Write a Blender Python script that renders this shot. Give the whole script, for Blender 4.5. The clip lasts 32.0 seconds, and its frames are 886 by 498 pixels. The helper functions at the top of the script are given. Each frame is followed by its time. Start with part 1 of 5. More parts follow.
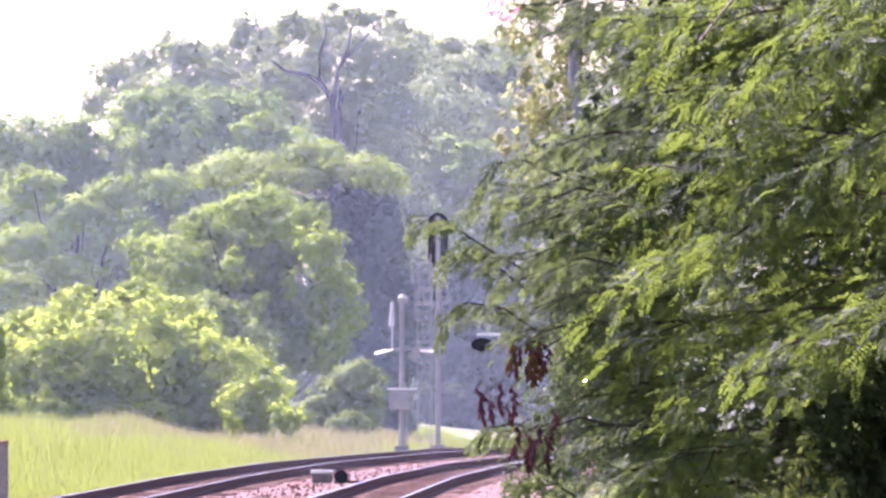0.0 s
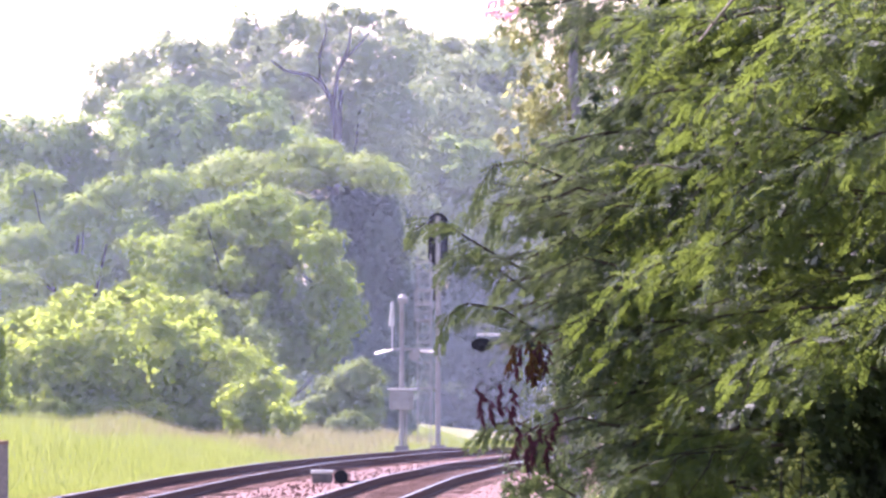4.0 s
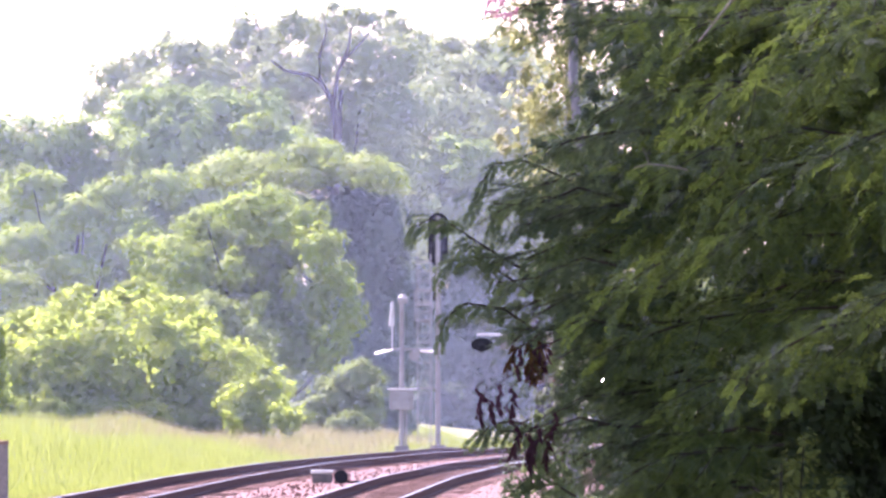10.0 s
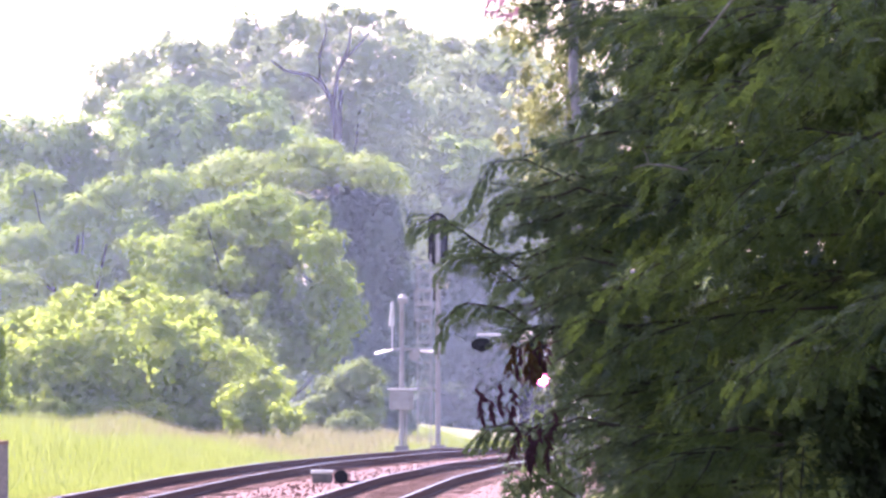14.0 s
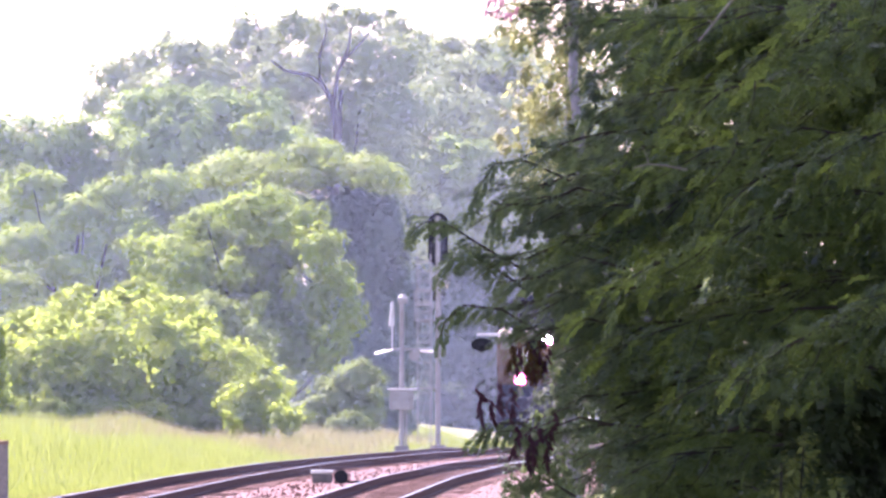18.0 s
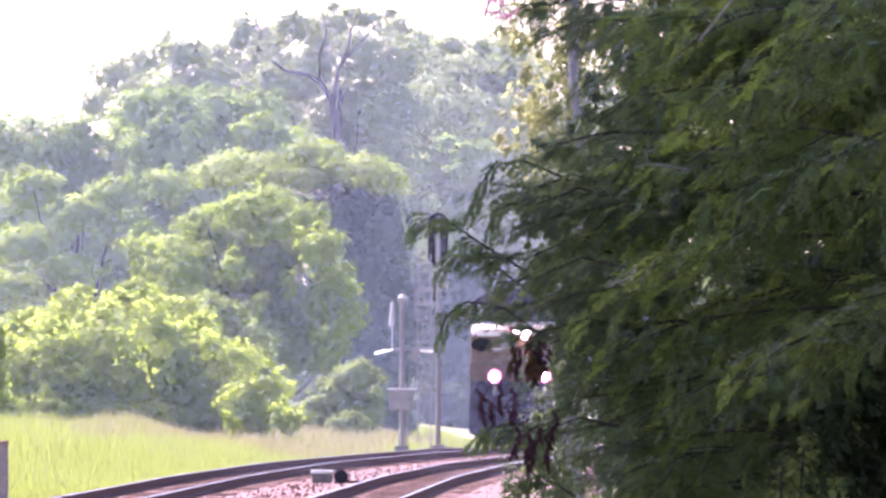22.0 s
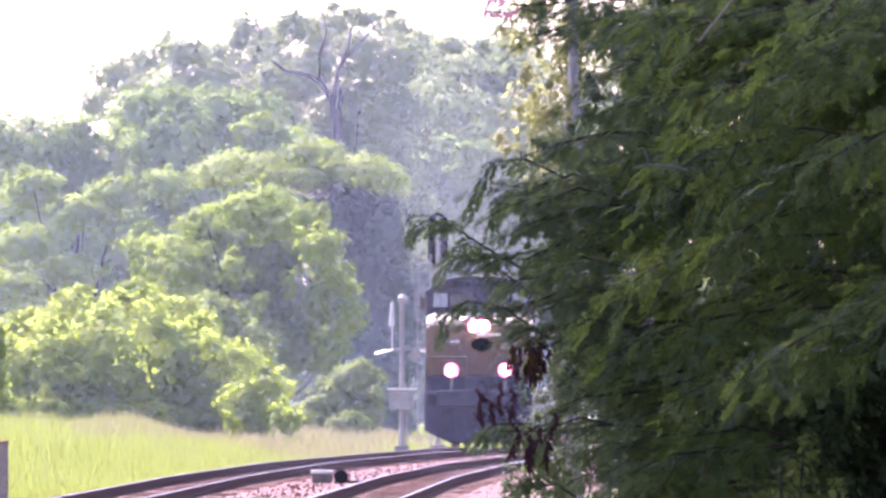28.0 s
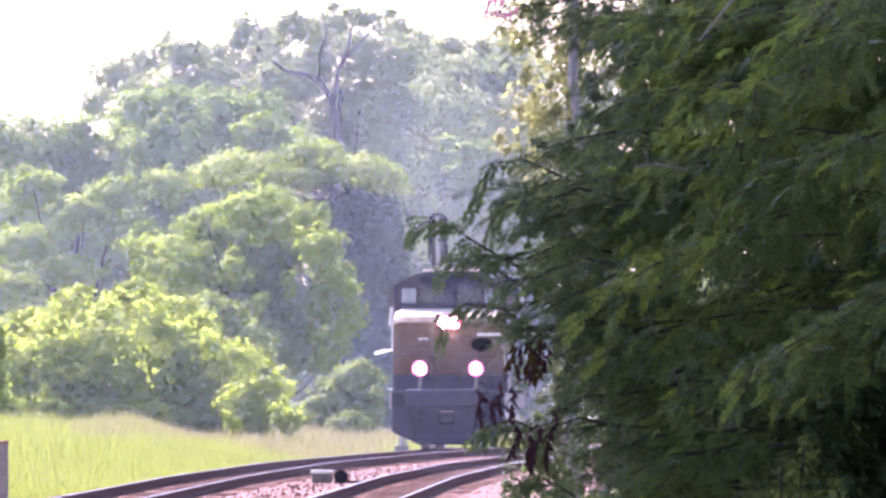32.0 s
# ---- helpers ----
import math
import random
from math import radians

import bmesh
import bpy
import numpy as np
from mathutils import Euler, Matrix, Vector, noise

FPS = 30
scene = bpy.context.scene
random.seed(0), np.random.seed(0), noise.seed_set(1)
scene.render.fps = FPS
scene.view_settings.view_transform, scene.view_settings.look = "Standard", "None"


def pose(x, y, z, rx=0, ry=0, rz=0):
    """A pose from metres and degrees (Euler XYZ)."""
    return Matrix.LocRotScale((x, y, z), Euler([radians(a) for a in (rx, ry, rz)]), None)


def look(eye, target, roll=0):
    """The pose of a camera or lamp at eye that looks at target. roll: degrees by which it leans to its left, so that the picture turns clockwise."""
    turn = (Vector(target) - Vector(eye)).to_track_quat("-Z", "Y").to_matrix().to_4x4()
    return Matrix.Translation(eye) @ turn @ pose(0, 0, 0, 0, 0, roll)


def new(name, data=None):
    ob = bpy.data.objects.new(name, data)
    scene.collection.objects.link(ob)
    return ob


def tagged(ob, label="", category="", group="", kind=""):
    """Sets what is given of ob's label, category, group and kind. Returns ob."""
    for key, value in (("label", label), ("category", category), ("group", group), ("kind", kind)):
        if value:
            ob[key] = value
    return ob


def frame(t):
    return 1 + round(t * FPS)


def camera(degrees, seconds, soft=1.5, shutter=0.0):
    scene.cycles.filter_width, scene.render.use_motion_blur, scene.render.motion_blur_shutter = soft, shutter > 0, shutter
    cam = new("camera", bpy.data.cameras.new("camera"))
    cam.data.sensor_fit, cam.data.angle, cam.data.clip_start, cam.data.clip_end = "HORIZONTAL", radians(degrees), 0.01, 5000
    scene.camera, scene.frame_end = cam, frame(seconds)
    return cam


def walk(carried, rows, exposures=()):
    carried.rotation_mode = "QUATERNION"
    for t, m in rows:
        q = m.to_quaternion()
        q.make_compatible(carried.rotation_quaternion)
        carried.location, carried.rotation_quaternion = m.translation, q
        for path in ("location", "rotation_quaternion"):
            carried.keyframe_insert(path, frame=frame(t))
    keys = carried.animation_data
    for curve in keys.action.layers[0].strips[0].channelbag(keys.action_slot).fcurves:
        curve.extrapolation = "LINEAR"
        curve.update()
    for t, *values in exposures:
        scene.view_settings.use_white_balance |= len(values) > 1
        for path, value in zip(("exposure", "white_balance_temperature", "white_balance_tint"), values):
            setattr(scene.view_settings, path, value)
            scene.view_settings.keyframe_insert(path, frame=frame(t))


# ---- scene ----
# One distant railway scene: x to the right, y away from the camera, z up; the rail tops near the camera lie at z = 0.
cam = camera(1.9622, 32.0, soft=2.9, shutter=0.0)
EYE = look((0, 0, 2.1), (0, 1000, 6.84))
walk(cam, [(0, EYE), (32, EYE)], exposures=[(0, 3.08, 5850, 51), (4, 3.08, 5850, 51), (9, 3.26, 5850, 51), (24, 3.24, 5850, 51), (32, 3.2, 5850, 51)])

# ---- light ----
SUN_AZ, SUN_EL = -36.0, 51.0
to_sun = Vector((math.sin(radians(SUN_AZ)) * math.cos(radians(SUN_EL)), math.cos(radians(SUN_AZ)) * math.cos(radians(SUN_EL)), math.sin(radians(SUN_EL))))
world = bpy.data.worlds.new("sky")
scene.world = world
world.use_nodes = True
wt = world.node_tree
sky = wt.nodes.new("ShaderNodeTexSky")
sky.sky_type, sky.sun_disc = "NISHITA", False
sky.sun_elevation, sky.sun_rotation = radians(SUN_EL), radians(SUN_AZ)
sky.air_density, sky.dust_density, sky.ozone_density = 1.0, 1.4, 1.0
wt.nodes["Background"].inputs["Strength"].default_value = 0.1
wt.links.new(sky.outputs["Color"], wt.nodes["Background"].inputs["Color"])
sun = new("sun", bpy.data.lights.new("sun", "SUN"))
sun.data.energy, sun.data.angle, sun.data.color = 3.6, radians(0.53), (1.0, 0.95, 0.86)
sun.matrix_world = look((0, 0, 60), Vector((0, 0, 60)) - to_sun)


# ---- materials ----
def material(name):
    m = bpy.data.materials.new(name)
    m.use_nodes = True
    nt = m.node_tree
    return m, nt, nt.nodes["Principled BSDF"]


def ramp(nt, fac, stops):
    r = nt.nodes.new("ShaderNodeValToRGB")
    el = r.color_ramp.elements
    while len(el) < len(stops):
        el.new(0.5)
    for e, (p, c) in zip(el, stops):
        e.position, e.color = p, (*c, 1)
    nt.links.new(fac, r.inputs["Fac"])
    return r.outputs["Color"]


def noise_fac(nt, scale, detail=4.0, rough=0.6, coords="Object", stretch=None):
    tc = nt.nodes.new("ShaderNodeTexCoord")
    n = nt.nodes.new("ShaderNodeTexNoise")
    n.inputs["Scale"].default_value, n.inputs["Detail"].default_value, n.inputs["Roughness"].default_value = scale, detail, rough
    src = tc.outputs[coords]
    if stretch:
        mp = nt.nodes.new("ShaderNodeMapping")
        mp.inputs["Scale"].default_value = stretch
        nt.links.new(src, mp.inputs["Vector"])
        src = mp.outputs["Vector"]
    nt.links.new(src, n.inputs["Vector"])
    return n.outputs["Fac"]


def mix(nt, a, b, fac, mode="MIX"):
    m = nt.nodes.new("ShaderNodeMix")
    m.data_type, m.blend_type = "RGBA", mode
    if isinstance(fac, float):
        m.inputs["Factor"].default_value = fac
    else:
        nt.links.new(fac, m.inputs["Factor"])
    for key, v in (("A", a), ("B", b)):
        sock = [s for s in m.inputs if s.name == key and s.type == "RGBA"][0]
        if isinstance(v, tuple):
            sock.default_value = (*v, 1)
        else:
            nt.links.new(v, sock)
    return [s for s in m.outputs if s.type == "RGBA"][0]


def bumped(nt, bsdf, fac, strength, distance):
    b = nt.nodes.new("ShaderNodeBump")
    b.inputs["Strength"].default_value, b.inputs["Distance"].default_value = strength, distance
    nt.links.new(fac, b.inputs["Height"])
    nt.links.new(b.outputs["Normal"], bsdf.inputs["Normal"])


def surface(name, stops, scale, rough=0.7, metal=0.0, bump=0.3, dist=0.01, detail=5.0, stretch=None, wear=None):
    """Two scales of noise: broad stains and fine grain."""
    m, nt, p = material(name)
    fine = noise_fac(nt, scale, detail, stretch=stretch)
    col = ramp(nt, fine, stops)
    broad = noise_fac(nt, scale * 0.13, 3.0, stretch=stretch)
    if wear:
        mask = ramp(nt, broad, [(0.45, (0, 0, 0)), (0.68, (1, 1, 1))])
        col = mix(nt, col, wear, mask)
    nt.links.new(col, p.inputs["Base Color"])
    p.inputs["Roughness"].default_value, p.inputs["Metallic"].default_value = rough, metal
    p.inputs["Specular IOR Level"].default_value = 0.02 if rough >= 0.85 else 0.1
    bumped(nt, p, fine, bump, dist)
    return m


def leaf(name, dark, mid, light, glow, through_it=0.4, rough=0.7, patch=0.35, gloss=0.06):
    """Leaves: diffuse and glossy above, with light coming through; each leaf and each patch of the crown differs."""
    m, nt, p = material(name)
    geo = nt.nodes.new("ShaderNodeNewGeometry")
    col = ramp(nt, geo.outputs["Random Per Island"], [(0.0, dark), (0.5, mid), (1.0, light)])
    broad = noise_fac(nt, patch, 3.0)
    col = mix(nt, col, light, ramp(nt, broad, [(0.5, (0, 0, 0)), (0.75, (0.7, 0.7, 0.7))]))
    nt.links.new(col, p.inputs["Base Color"])
    p.inputs["Roughness"].default_value, p.inputs["Specular IOR Level"].default_value = rough, gloss
    t = nt.nodes.new("ShaderNodeBsdfTranslucent")
    nt.links.new(mix(nt, col, glow, 0.65), t.inputs["Color"])
    s = nt.nodes.new("ShaderNodeMixShader")
    s.inputs["Fac"].default_value = through_it
    nt.links.new(p.outputs["BSDF"], s.inputs[1])
    nt.links.new(t.outputs["BSDF"], s.inputs[2])
    nt.links.new(s.outputs["Shader"], nt.nodes["Material Output"].inputs["Surface"])
    return m


def emitter(name, colour, strength):
    m, nt, p = material(name)
    p.inputs["Base Color"].default_value = (*colour, 1)
    p.inputs["Emission Color"].default_value = (*colour, 1)
    p.inputs["Emission Strength"].default_value = strength
    return m


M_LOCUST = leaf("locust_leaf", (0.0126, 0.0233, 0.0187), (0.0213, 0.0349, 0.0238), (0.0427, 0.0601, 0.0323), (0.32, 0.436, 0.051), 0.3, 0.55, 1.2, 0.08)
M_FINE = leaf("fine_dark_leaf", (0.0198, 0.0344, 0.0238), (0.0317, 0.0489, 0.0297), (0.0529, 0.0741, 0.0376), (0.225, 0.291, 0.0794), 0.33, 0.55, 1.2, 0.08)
M_OLIVE = leaf("olive_leaf", (0.096, 0.106, 0.051), (0.14, 0.144, 0.0646), (0.21, 0.209, 0.0935), (0.38, 0.399, 0.136), 0.35, 0.5, 1.2)
M_SHRUB = leaf("shrub_leaf", (0.03, 0.0422, 0.0192), (0.042, 0.0558, 0.0252), (0.06, 0.0748, 0.033), (0.102, 0.136, 0.042), 0.35, 0.5, 1.2)
M_MAROON = leaf("withered_leaf", (0.018, 0.009, 0.012), (0.032, 0.015, 0.019), (0.055, 0.028, 0.032), (0.1, 0.03, 0.04), 0.25, gloss=0.03)
M_RED = leaf("red_leaf", (0.36, 0.144, 0.168), (0.48, 0.204, 0.228), (0.54, 0.288, 0.3), (0.72, 0.3, 0.36), 0.5)
M_ORANGE = leaf("orange_leaf", (0.0324, 0.0102, 0.00768), (0.054, 0.0256, 0.0115), (0.0432, 0.0448, 0.0154), (0.118, 0.0576, 0.0192), 0.35)
M_YELLOWGREEN = leaf("bush_leaf", (0.15, 0.198, 0.0365), (0.176, 0.22, 0.0376), (0.21, 0.248, 0.0376), (0.369, 0.471, 0.0497), 0.66)
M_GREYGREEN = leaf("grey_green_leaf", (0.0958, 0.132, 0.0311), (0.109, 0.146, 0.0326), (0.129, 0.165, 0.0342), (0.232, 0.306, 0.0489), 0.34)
M_MIDGREEN = leaf("maple_leaf", (0.144, 0.198, 0.0291), (0.164, 0.217, 0.0297), (0.19, 0.239, 0.0291), (0.314, 0.426, 0.0415), 0.34)
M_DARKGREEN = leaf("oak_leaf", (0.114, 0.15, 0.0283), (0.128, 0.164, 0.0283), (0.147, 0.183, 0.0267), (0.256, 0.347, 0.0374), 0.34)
# paler and bluer than the nearer leaves: distance haze put into the colour
M_HAZEGREEN = leaf("hazed_far_leaf", (0.152, 0.188, 0.0736), (0.166, 0.203, 0.0752), (0.183, 0.217, 0.0752), (0.309, 0.374, 0.116), 0.34)
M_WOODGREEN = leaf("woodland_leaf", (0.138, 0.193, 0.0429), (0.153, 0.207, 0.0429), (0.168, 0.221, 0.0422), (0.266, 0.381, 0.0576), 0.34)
# darkened leaf for trees in shade: the shade is put into the colour
M_SHADEDARK = leaf("shade_darkened_leaf", (0.0581, 0.0811, 0.0528), (0.0636, 0.0879, 0.0546), (0.0712, 0.0972, 0.0546), (0.112, 0.163, 0.0748), 0.34)
M_WEED = leaf("weed_leaf", (0.081, 0.099, 0.0324), (0.108, 0.126, 0.0396), (0.144, 0.158, 0.0504), (0.252, 0.306, 0.072), 0.35, 0.9, 0.35, 0.0)
M_GRASS = leaf("grass_blade", (0.0729, 0.0988, 0.0279), (0.1, 0.127, 0.0344), (0.134, 0.15, 0.0473), (0.259, 0.307, 0.0516), 0.42, 0.6, 0.22)
M_SEED = leaf("seed_head", (0.115, 0.106, 0.0504), (0.15, 0.13, 0.066), (0.167, 0.15, 0.072), (0.23, 0.216, 0.096), 0.4, 0.7, 0.05)
M_BARK = surface("bark", [(0.3, (0.024, 0.019, 0.015)), (0.7, (0.056, 0.046, 0.036))], 18, 0.9, bump=0.8, dist=0.02, stretch=(1, 1, 0.2))
M_GREYBARK = surface("weathered_bark", [(0.3, (0.076, 0.0703, 0.0722)), (0.7, (0.162, 0.152, 0.152))], 25, 0.9, bump=0.7, stretch=(1, 1, 0.2))
M_BLEACHED = surface("bleached_wood", [(0.3, (0.114, 0.095, 0.0722)), (0.7, (0.209, 0.179, 0.137))], 30, 0.8, bump=0.4)
M_GROUND = surface("meadow", [(0.3, (0.068, 0.0842, 0.0214)), (0.55, (0.102, 0.115, 0.0306)), (0.75, (0.136, 0.134, 0.0536))], 0.6, 0.95, bump=0.6, dist=0.1, wear=(0.136, 0.109, 0.0842))
M_BALLAST = surface("ballast", [(0.3, (0.0875, 0.0556, 0.0494)), (0.5, (0.125, 0.0822, 0.0741)), (0.7, (0.163, 0.109, 0.099))], 3.0, 0.95, bump=1.0, dist=0.05, wear=(0.1, 0.0568, 0.0384))
M_STONE = leaf("ballast_stone", (0.0625, 0.0363, 0.0261), (0.0975, 0.058, 0.0425), (0.125, 0.0774, 0.059), (0.125, 0.0725, 0.0549), 0.0, 0.9, 0.05)
M_RAILSIDE = surface("rusty_rail", [(0.3, (0.0323, 0.0167, 0.0144)), (0.7, (0.0581, 0.0304, 0.0235))], 6, 0.95, bump=0.4, wear=(0.0404, 0.0228, 0.0181))
M_RAILTOP = surface("worn_rail_head", [(0.3, (0.0532, 0.0568, 0.0492)), (0.7, (0.0836, 0.0872, 0.076))], 4, 0.5, 1.0, bump=0.05, dist=0.002)
M_TIE = surface("weathered_tie", [(0.3, (0.095, 0.0601, 0.0447)), (0.7, (0.209, 0.132, 0.102))], 5, 0.9, bump=0.5)
M_GALV = surface("galvanised_steel", [(0.3, (0.158, 0.149, 0.128)), (0.7, (0.228, 0.221, 0.189))], 9, 0.7, 0.0, bump=0.1, wear=(0.135, 0.125, 0.108))
M_WHITE = surface("weathered_white_paint", [(0.3, (0.323, 0.31, 0.257)), (0.7, (0.475, 0.456, 0.38))], 7, 0.6, bump=0.1, wear=(0.304, 0.291, 0.247))
M_BLACK = surface("matt_black_paint", [(0.3, (0.00627, 0.00627, 0.00732)), (0.7, (0.0146, 0.0146, 0.0167))], 8, 0.55, bump=0.1)
M_CONCRETE = surface("old_concrete", [(0.3, (0.114, 0.0988, 0.0836)), (0.7, (0.19, 0.167, 0.141))], 9, 0.9, bump=0.4, wear=(0.095, 0.0836, 0.0855))
# yellow darkened to hold the shade of the front, with brown wear stains
M_YELLOW = surface("darkened_yellow_paint", [(0.3, (0.0679, 0.0435, 0.0229)), (0.7, (0.0968, 0.064, 0.0344))], 3, 0.55, bump=0.1, wear=(0.0507, 0.0378, 0.0306))
M_BLUE = surface("dark_blue_paint", [(0.3, (0.0194, 0.0198, 0.0302)), (0.7, (0.0302, 0.0303, 0.0432))], 3, 0.6, bump=0.1, wear=(0.0432, 0.0376, 0.0367))
# pale tops of nose and roof: sunlight put into the colour
M_PALEROOF = surface("sunlit_top_paint", [(0.3, (0.374, 0.293, 0.211)), (0.7, (0.562, 0.468, 0.351))], 4, 0.4, bump=0.1)
M_STEEL = surface("dirty_steel", [(0.3, (0.057, 0.0513, 0.0456)), (0.7, (0.133, 0.118, 0.0988))], 6, 0.7, 0.2, bump=0.2)
M_WHEEL = surface("wheel_steel", [(0.3, (0.1, 0.09, 0.085)), (0.7, (0.2, 0.18, 0.17))], 6, 0.5, 0.7, bump=0.2)
M_PIPE = surface("handrail_paint", [(0.3, (0.0247, 0.0199, 0.0152)), (0.7, (0.0456, 0.038, 0.0285))], 7, 0.6, bump=0.05)
M_LAMP = emitter("lit_headlamp", (1.0, 0.86, 0.88), 80.0)
# pink glow added around the lenses to imitate glare, no real light source
M_HALO = emitter("lamp_halo", (1.0, 0.12, 0.3), 0.32)
# pale bluish flecks of the haze layers, lifting the darks behind them
M_HAZE = leaf("haze_fleck", (0.281, 0.319, 0.394), (0.309, 0.349, 0.43), (0.339, 0.382, 0.465), (0.339, 0.382, 0.465), 0.5, 1.0, 0.02, 0.0)
M_CLOUD = surface("cloud_white", [(0.3, (0.78, 0.78, 0.8)), (0.7, (0.86, 0.86, 0.88))], 0.02, 1.0, bump=0.2)
M_SMOKE = surface("exhaust_smoke", [(0.3, (0.285, 0.3, 0.27)), (0.7, (0.361, 0.38, 0.342))], 0.8, 1.0, bump=0.0)
M_GLASS, _nt, _p = material("cab_glass")
_p.inputs["Base Color"].default_value = (0.02, 0.025, 0.03, 1)
_p.inputs["Roughness"].default_value, _p.inputs["IOR"].default_value = 0.05, 1.52

# pale base stands in for daylight seen through the outer panes
M_PANE = surface("bright_pane_glass", [(0.3, (0.133, 0.148, 0.152)), (0.7, (0.19, 0.205, 0.209))], 5, 0.15, bump=0.02)


# ---- mesh helpers ----
def link(name, data, parent=None, label=""):
    ob = new(name, data)
    if parent:
        ob.parent = parent
    return tagged(ob, label)


def part(name, bm, mat, parent=None, label=""):
    me = bpy.data.meshes.new(name)
    bm.to_mesh(me)
    bm.free()
    for m in mat if isinstance(mat, tuple) else (mat,):
        me.materials.append(m)
    return link(name, me, parent, label)


def sheet(name, verts, faces, mat, parent=None, label="", smooth=False):
    me = bpy.data.meshes.new(name)
    me.from_pydata([tuple(v) for v in verts], [], faces)
    me.materials.append(mat)
    if smooth:
        me.shade_smooth()
    return link(name, me, parent, label)


def empty(name, m, label, category, group="", kind=""):
    ob = new(name)
    ob.matrix_basis = m
    return tagged(ob, label, category, group, kind)


def box(x0, x1, y0, y1, z0, z1, bevel=0.0, bm=None):
    bm = bm or bmesh.new()
    made = bmesh.ops.create_cube(bm, size=1.0)["verts"]
    for v in made:
        v.co = Vector(((x0 + x1) / 2 + v.co.x * (x1 - x0), (y0 + y1) / 2 + v.co.y * (y1 - y0), (z0 + z1) / 2 + v.co.z * (z1 - z0)))
    if bevel:
        edges = {e for v in made for e in v.link_edges}
        bmesh.ops.bevel(bm, geom=list(edges), offset=bevel, segments=2, affect="EDGES", profile=0.6)
    return bm


def rod(a, b, r0, r1=None, sides=10, bm=None, caps=True):
    bm = bm or bmesh.new()
    a, b = Vector(a), Vector(b)
    m = Matrix.Translation((a + b) / 2) @ (b - a).to_track_quat("Z", "Y").to_matrix().to_4x4()
    bmesh.ops.create_cone(bm, cap_ends=caps, segments=sides, radius1=r0, radius2=r0 if r1 is None else r1, depth=(b - a).length, matrix=m)
    return bm


def tube(points, radii, sides=7, bm=None):
    """A bent, tapered tube."""
    bm = bm or bmesh.new()
    rings = []
    pts = [Vector(p) for p in points]
    for i, p in enumerate(pts):
        way = (pts[min(i + 1, len(pts) - 1)] - pts[max(i - 1, 0)]).normalized()
        q = way.to_track_quat("Z", "Y").to_matrix()
        rings.append([bm.verts.new(p + q @ Vector((math.cos(2 * math.pi * k / sides), math.sin(2 * math.pi * k / sides), 0)) * radii[i]) for k in range(sides)])
    for a, b in zip(rings, rings[1:]):
        for k in range(sides):
            bm.faces.new((a[k], a[(k + 1) % sides], b[(k + 1) % sides], b[k]))
    bm.faces.new(rings[-1])
    bm.faces.new(list(reversed(rings[0])))
    return bm


def prism(outline, y0, y1, bm=None, bevel=0.0):
    """An outline in x, z carried from y0 to y1."""
    bm = bm or bmesh.new()
    a = [bm.verts.new((x, y0, z)) for x, z in outline]
    b = [bm.verts.new((x, y1, z)) for x, z in outline]
    n = len(outline)
    bm.faces.new(a)
    bm.faces.new(list(reversed(b)))
    for i in range(n):
        bm.faces.new((a[i], b[i], b[(i + 1) % n], a[(i + 1) % n]))
    bmesh.ops.recalc_face_normals(bm, faces=bm.faces[:])
    if bevel:
        bmesh.ops.bevel(bm, geom=bm.edges[:], offset=bevel, segments=2, affect="EDGES", profile=0.6)
    return bm


# ---- the line of the railway ----
_y = np.arange(-100.0, 1501.0, 4.0)
_x = np.interp(_y, [-100, 0, 433, 520, 597, 650, 703, 717, 731, 754, 792, 816, 838, 873, 950, 1100, 1500], [-11.3, -10.3, -5.7, -4.76, -3.4, -1.75, 0.28, 0.62, 1.0, 1.58, 2.78, 3.36, 4.02, 4.72, 6.0, 7.6, 11.0])
_z = np.interp(_y, [-100, 715, 731, 754, 792, 815, 1500], [0, 0, -0.03, -0.14, -0.27, -0.35, -0.35])


def smoothed(v, width):
    k = np.exp(-0.5 * (np.arange(-12, 13) * 4.0 / width) ** 2)
    return np.convolve(np.pad(v, 12, mode="reflect", reflect_type="odd"), k / k.sum(), "valid")


_x, _z = smoothed(_x, 11.0), smoothed(_z, 9.0)
LANES = (0.0, 4.27)


def line_x(y):
    return float(np.interp(y, _y, _x))


def line_z(y):
    return float(np.interp(y, _y, _z))


def ground_z(x, y):
    """The lie of the land: a flat trackbed, a shallow ditch beside it and a meadow."""
    off = x - line_x(y)
    side = max(-2.6 - off, off - 6.9, 0.0)
    dip = -0.42 + line_z(y)
    bank = min(max(side - 2.0, 0.0) / 9.0, 1.0)
    return dip - 0.1 * min(side / 1.5, 1.0) + 0.75 * bank * bank * (3 - 2 * bank) + 0.05 * noise.noise(Vector((x * 0.15, y * 0.06, 0.0)))


def build_ground():
    xs = np.concatenate([np.linspace(-2400, -60, 8), np.linspace(-40, 40, 61), np.linspace(60, 2400, 8)])
    ys = np.concatenate([np.linspace(-2400, -100, 6), np.linspace(-60, 1400, 180), np.linspace(1500, 4200, 8)])
    verts = [(x, y, ground_z(x, y)) for y in ys for x in xs]
    w = len(xs)
    faces = [(j * w + i, j * w + i + 1, (j + 1) * w + i + 1, (j + 1) * w + i) for j in range(len(ys) - 1) for i in range(w - 1)]
    tagged(sheet("ground", verts, faces, M_GROUND, smooth=True), "green meadow ground beside the railway line", "ground", kind="structure")


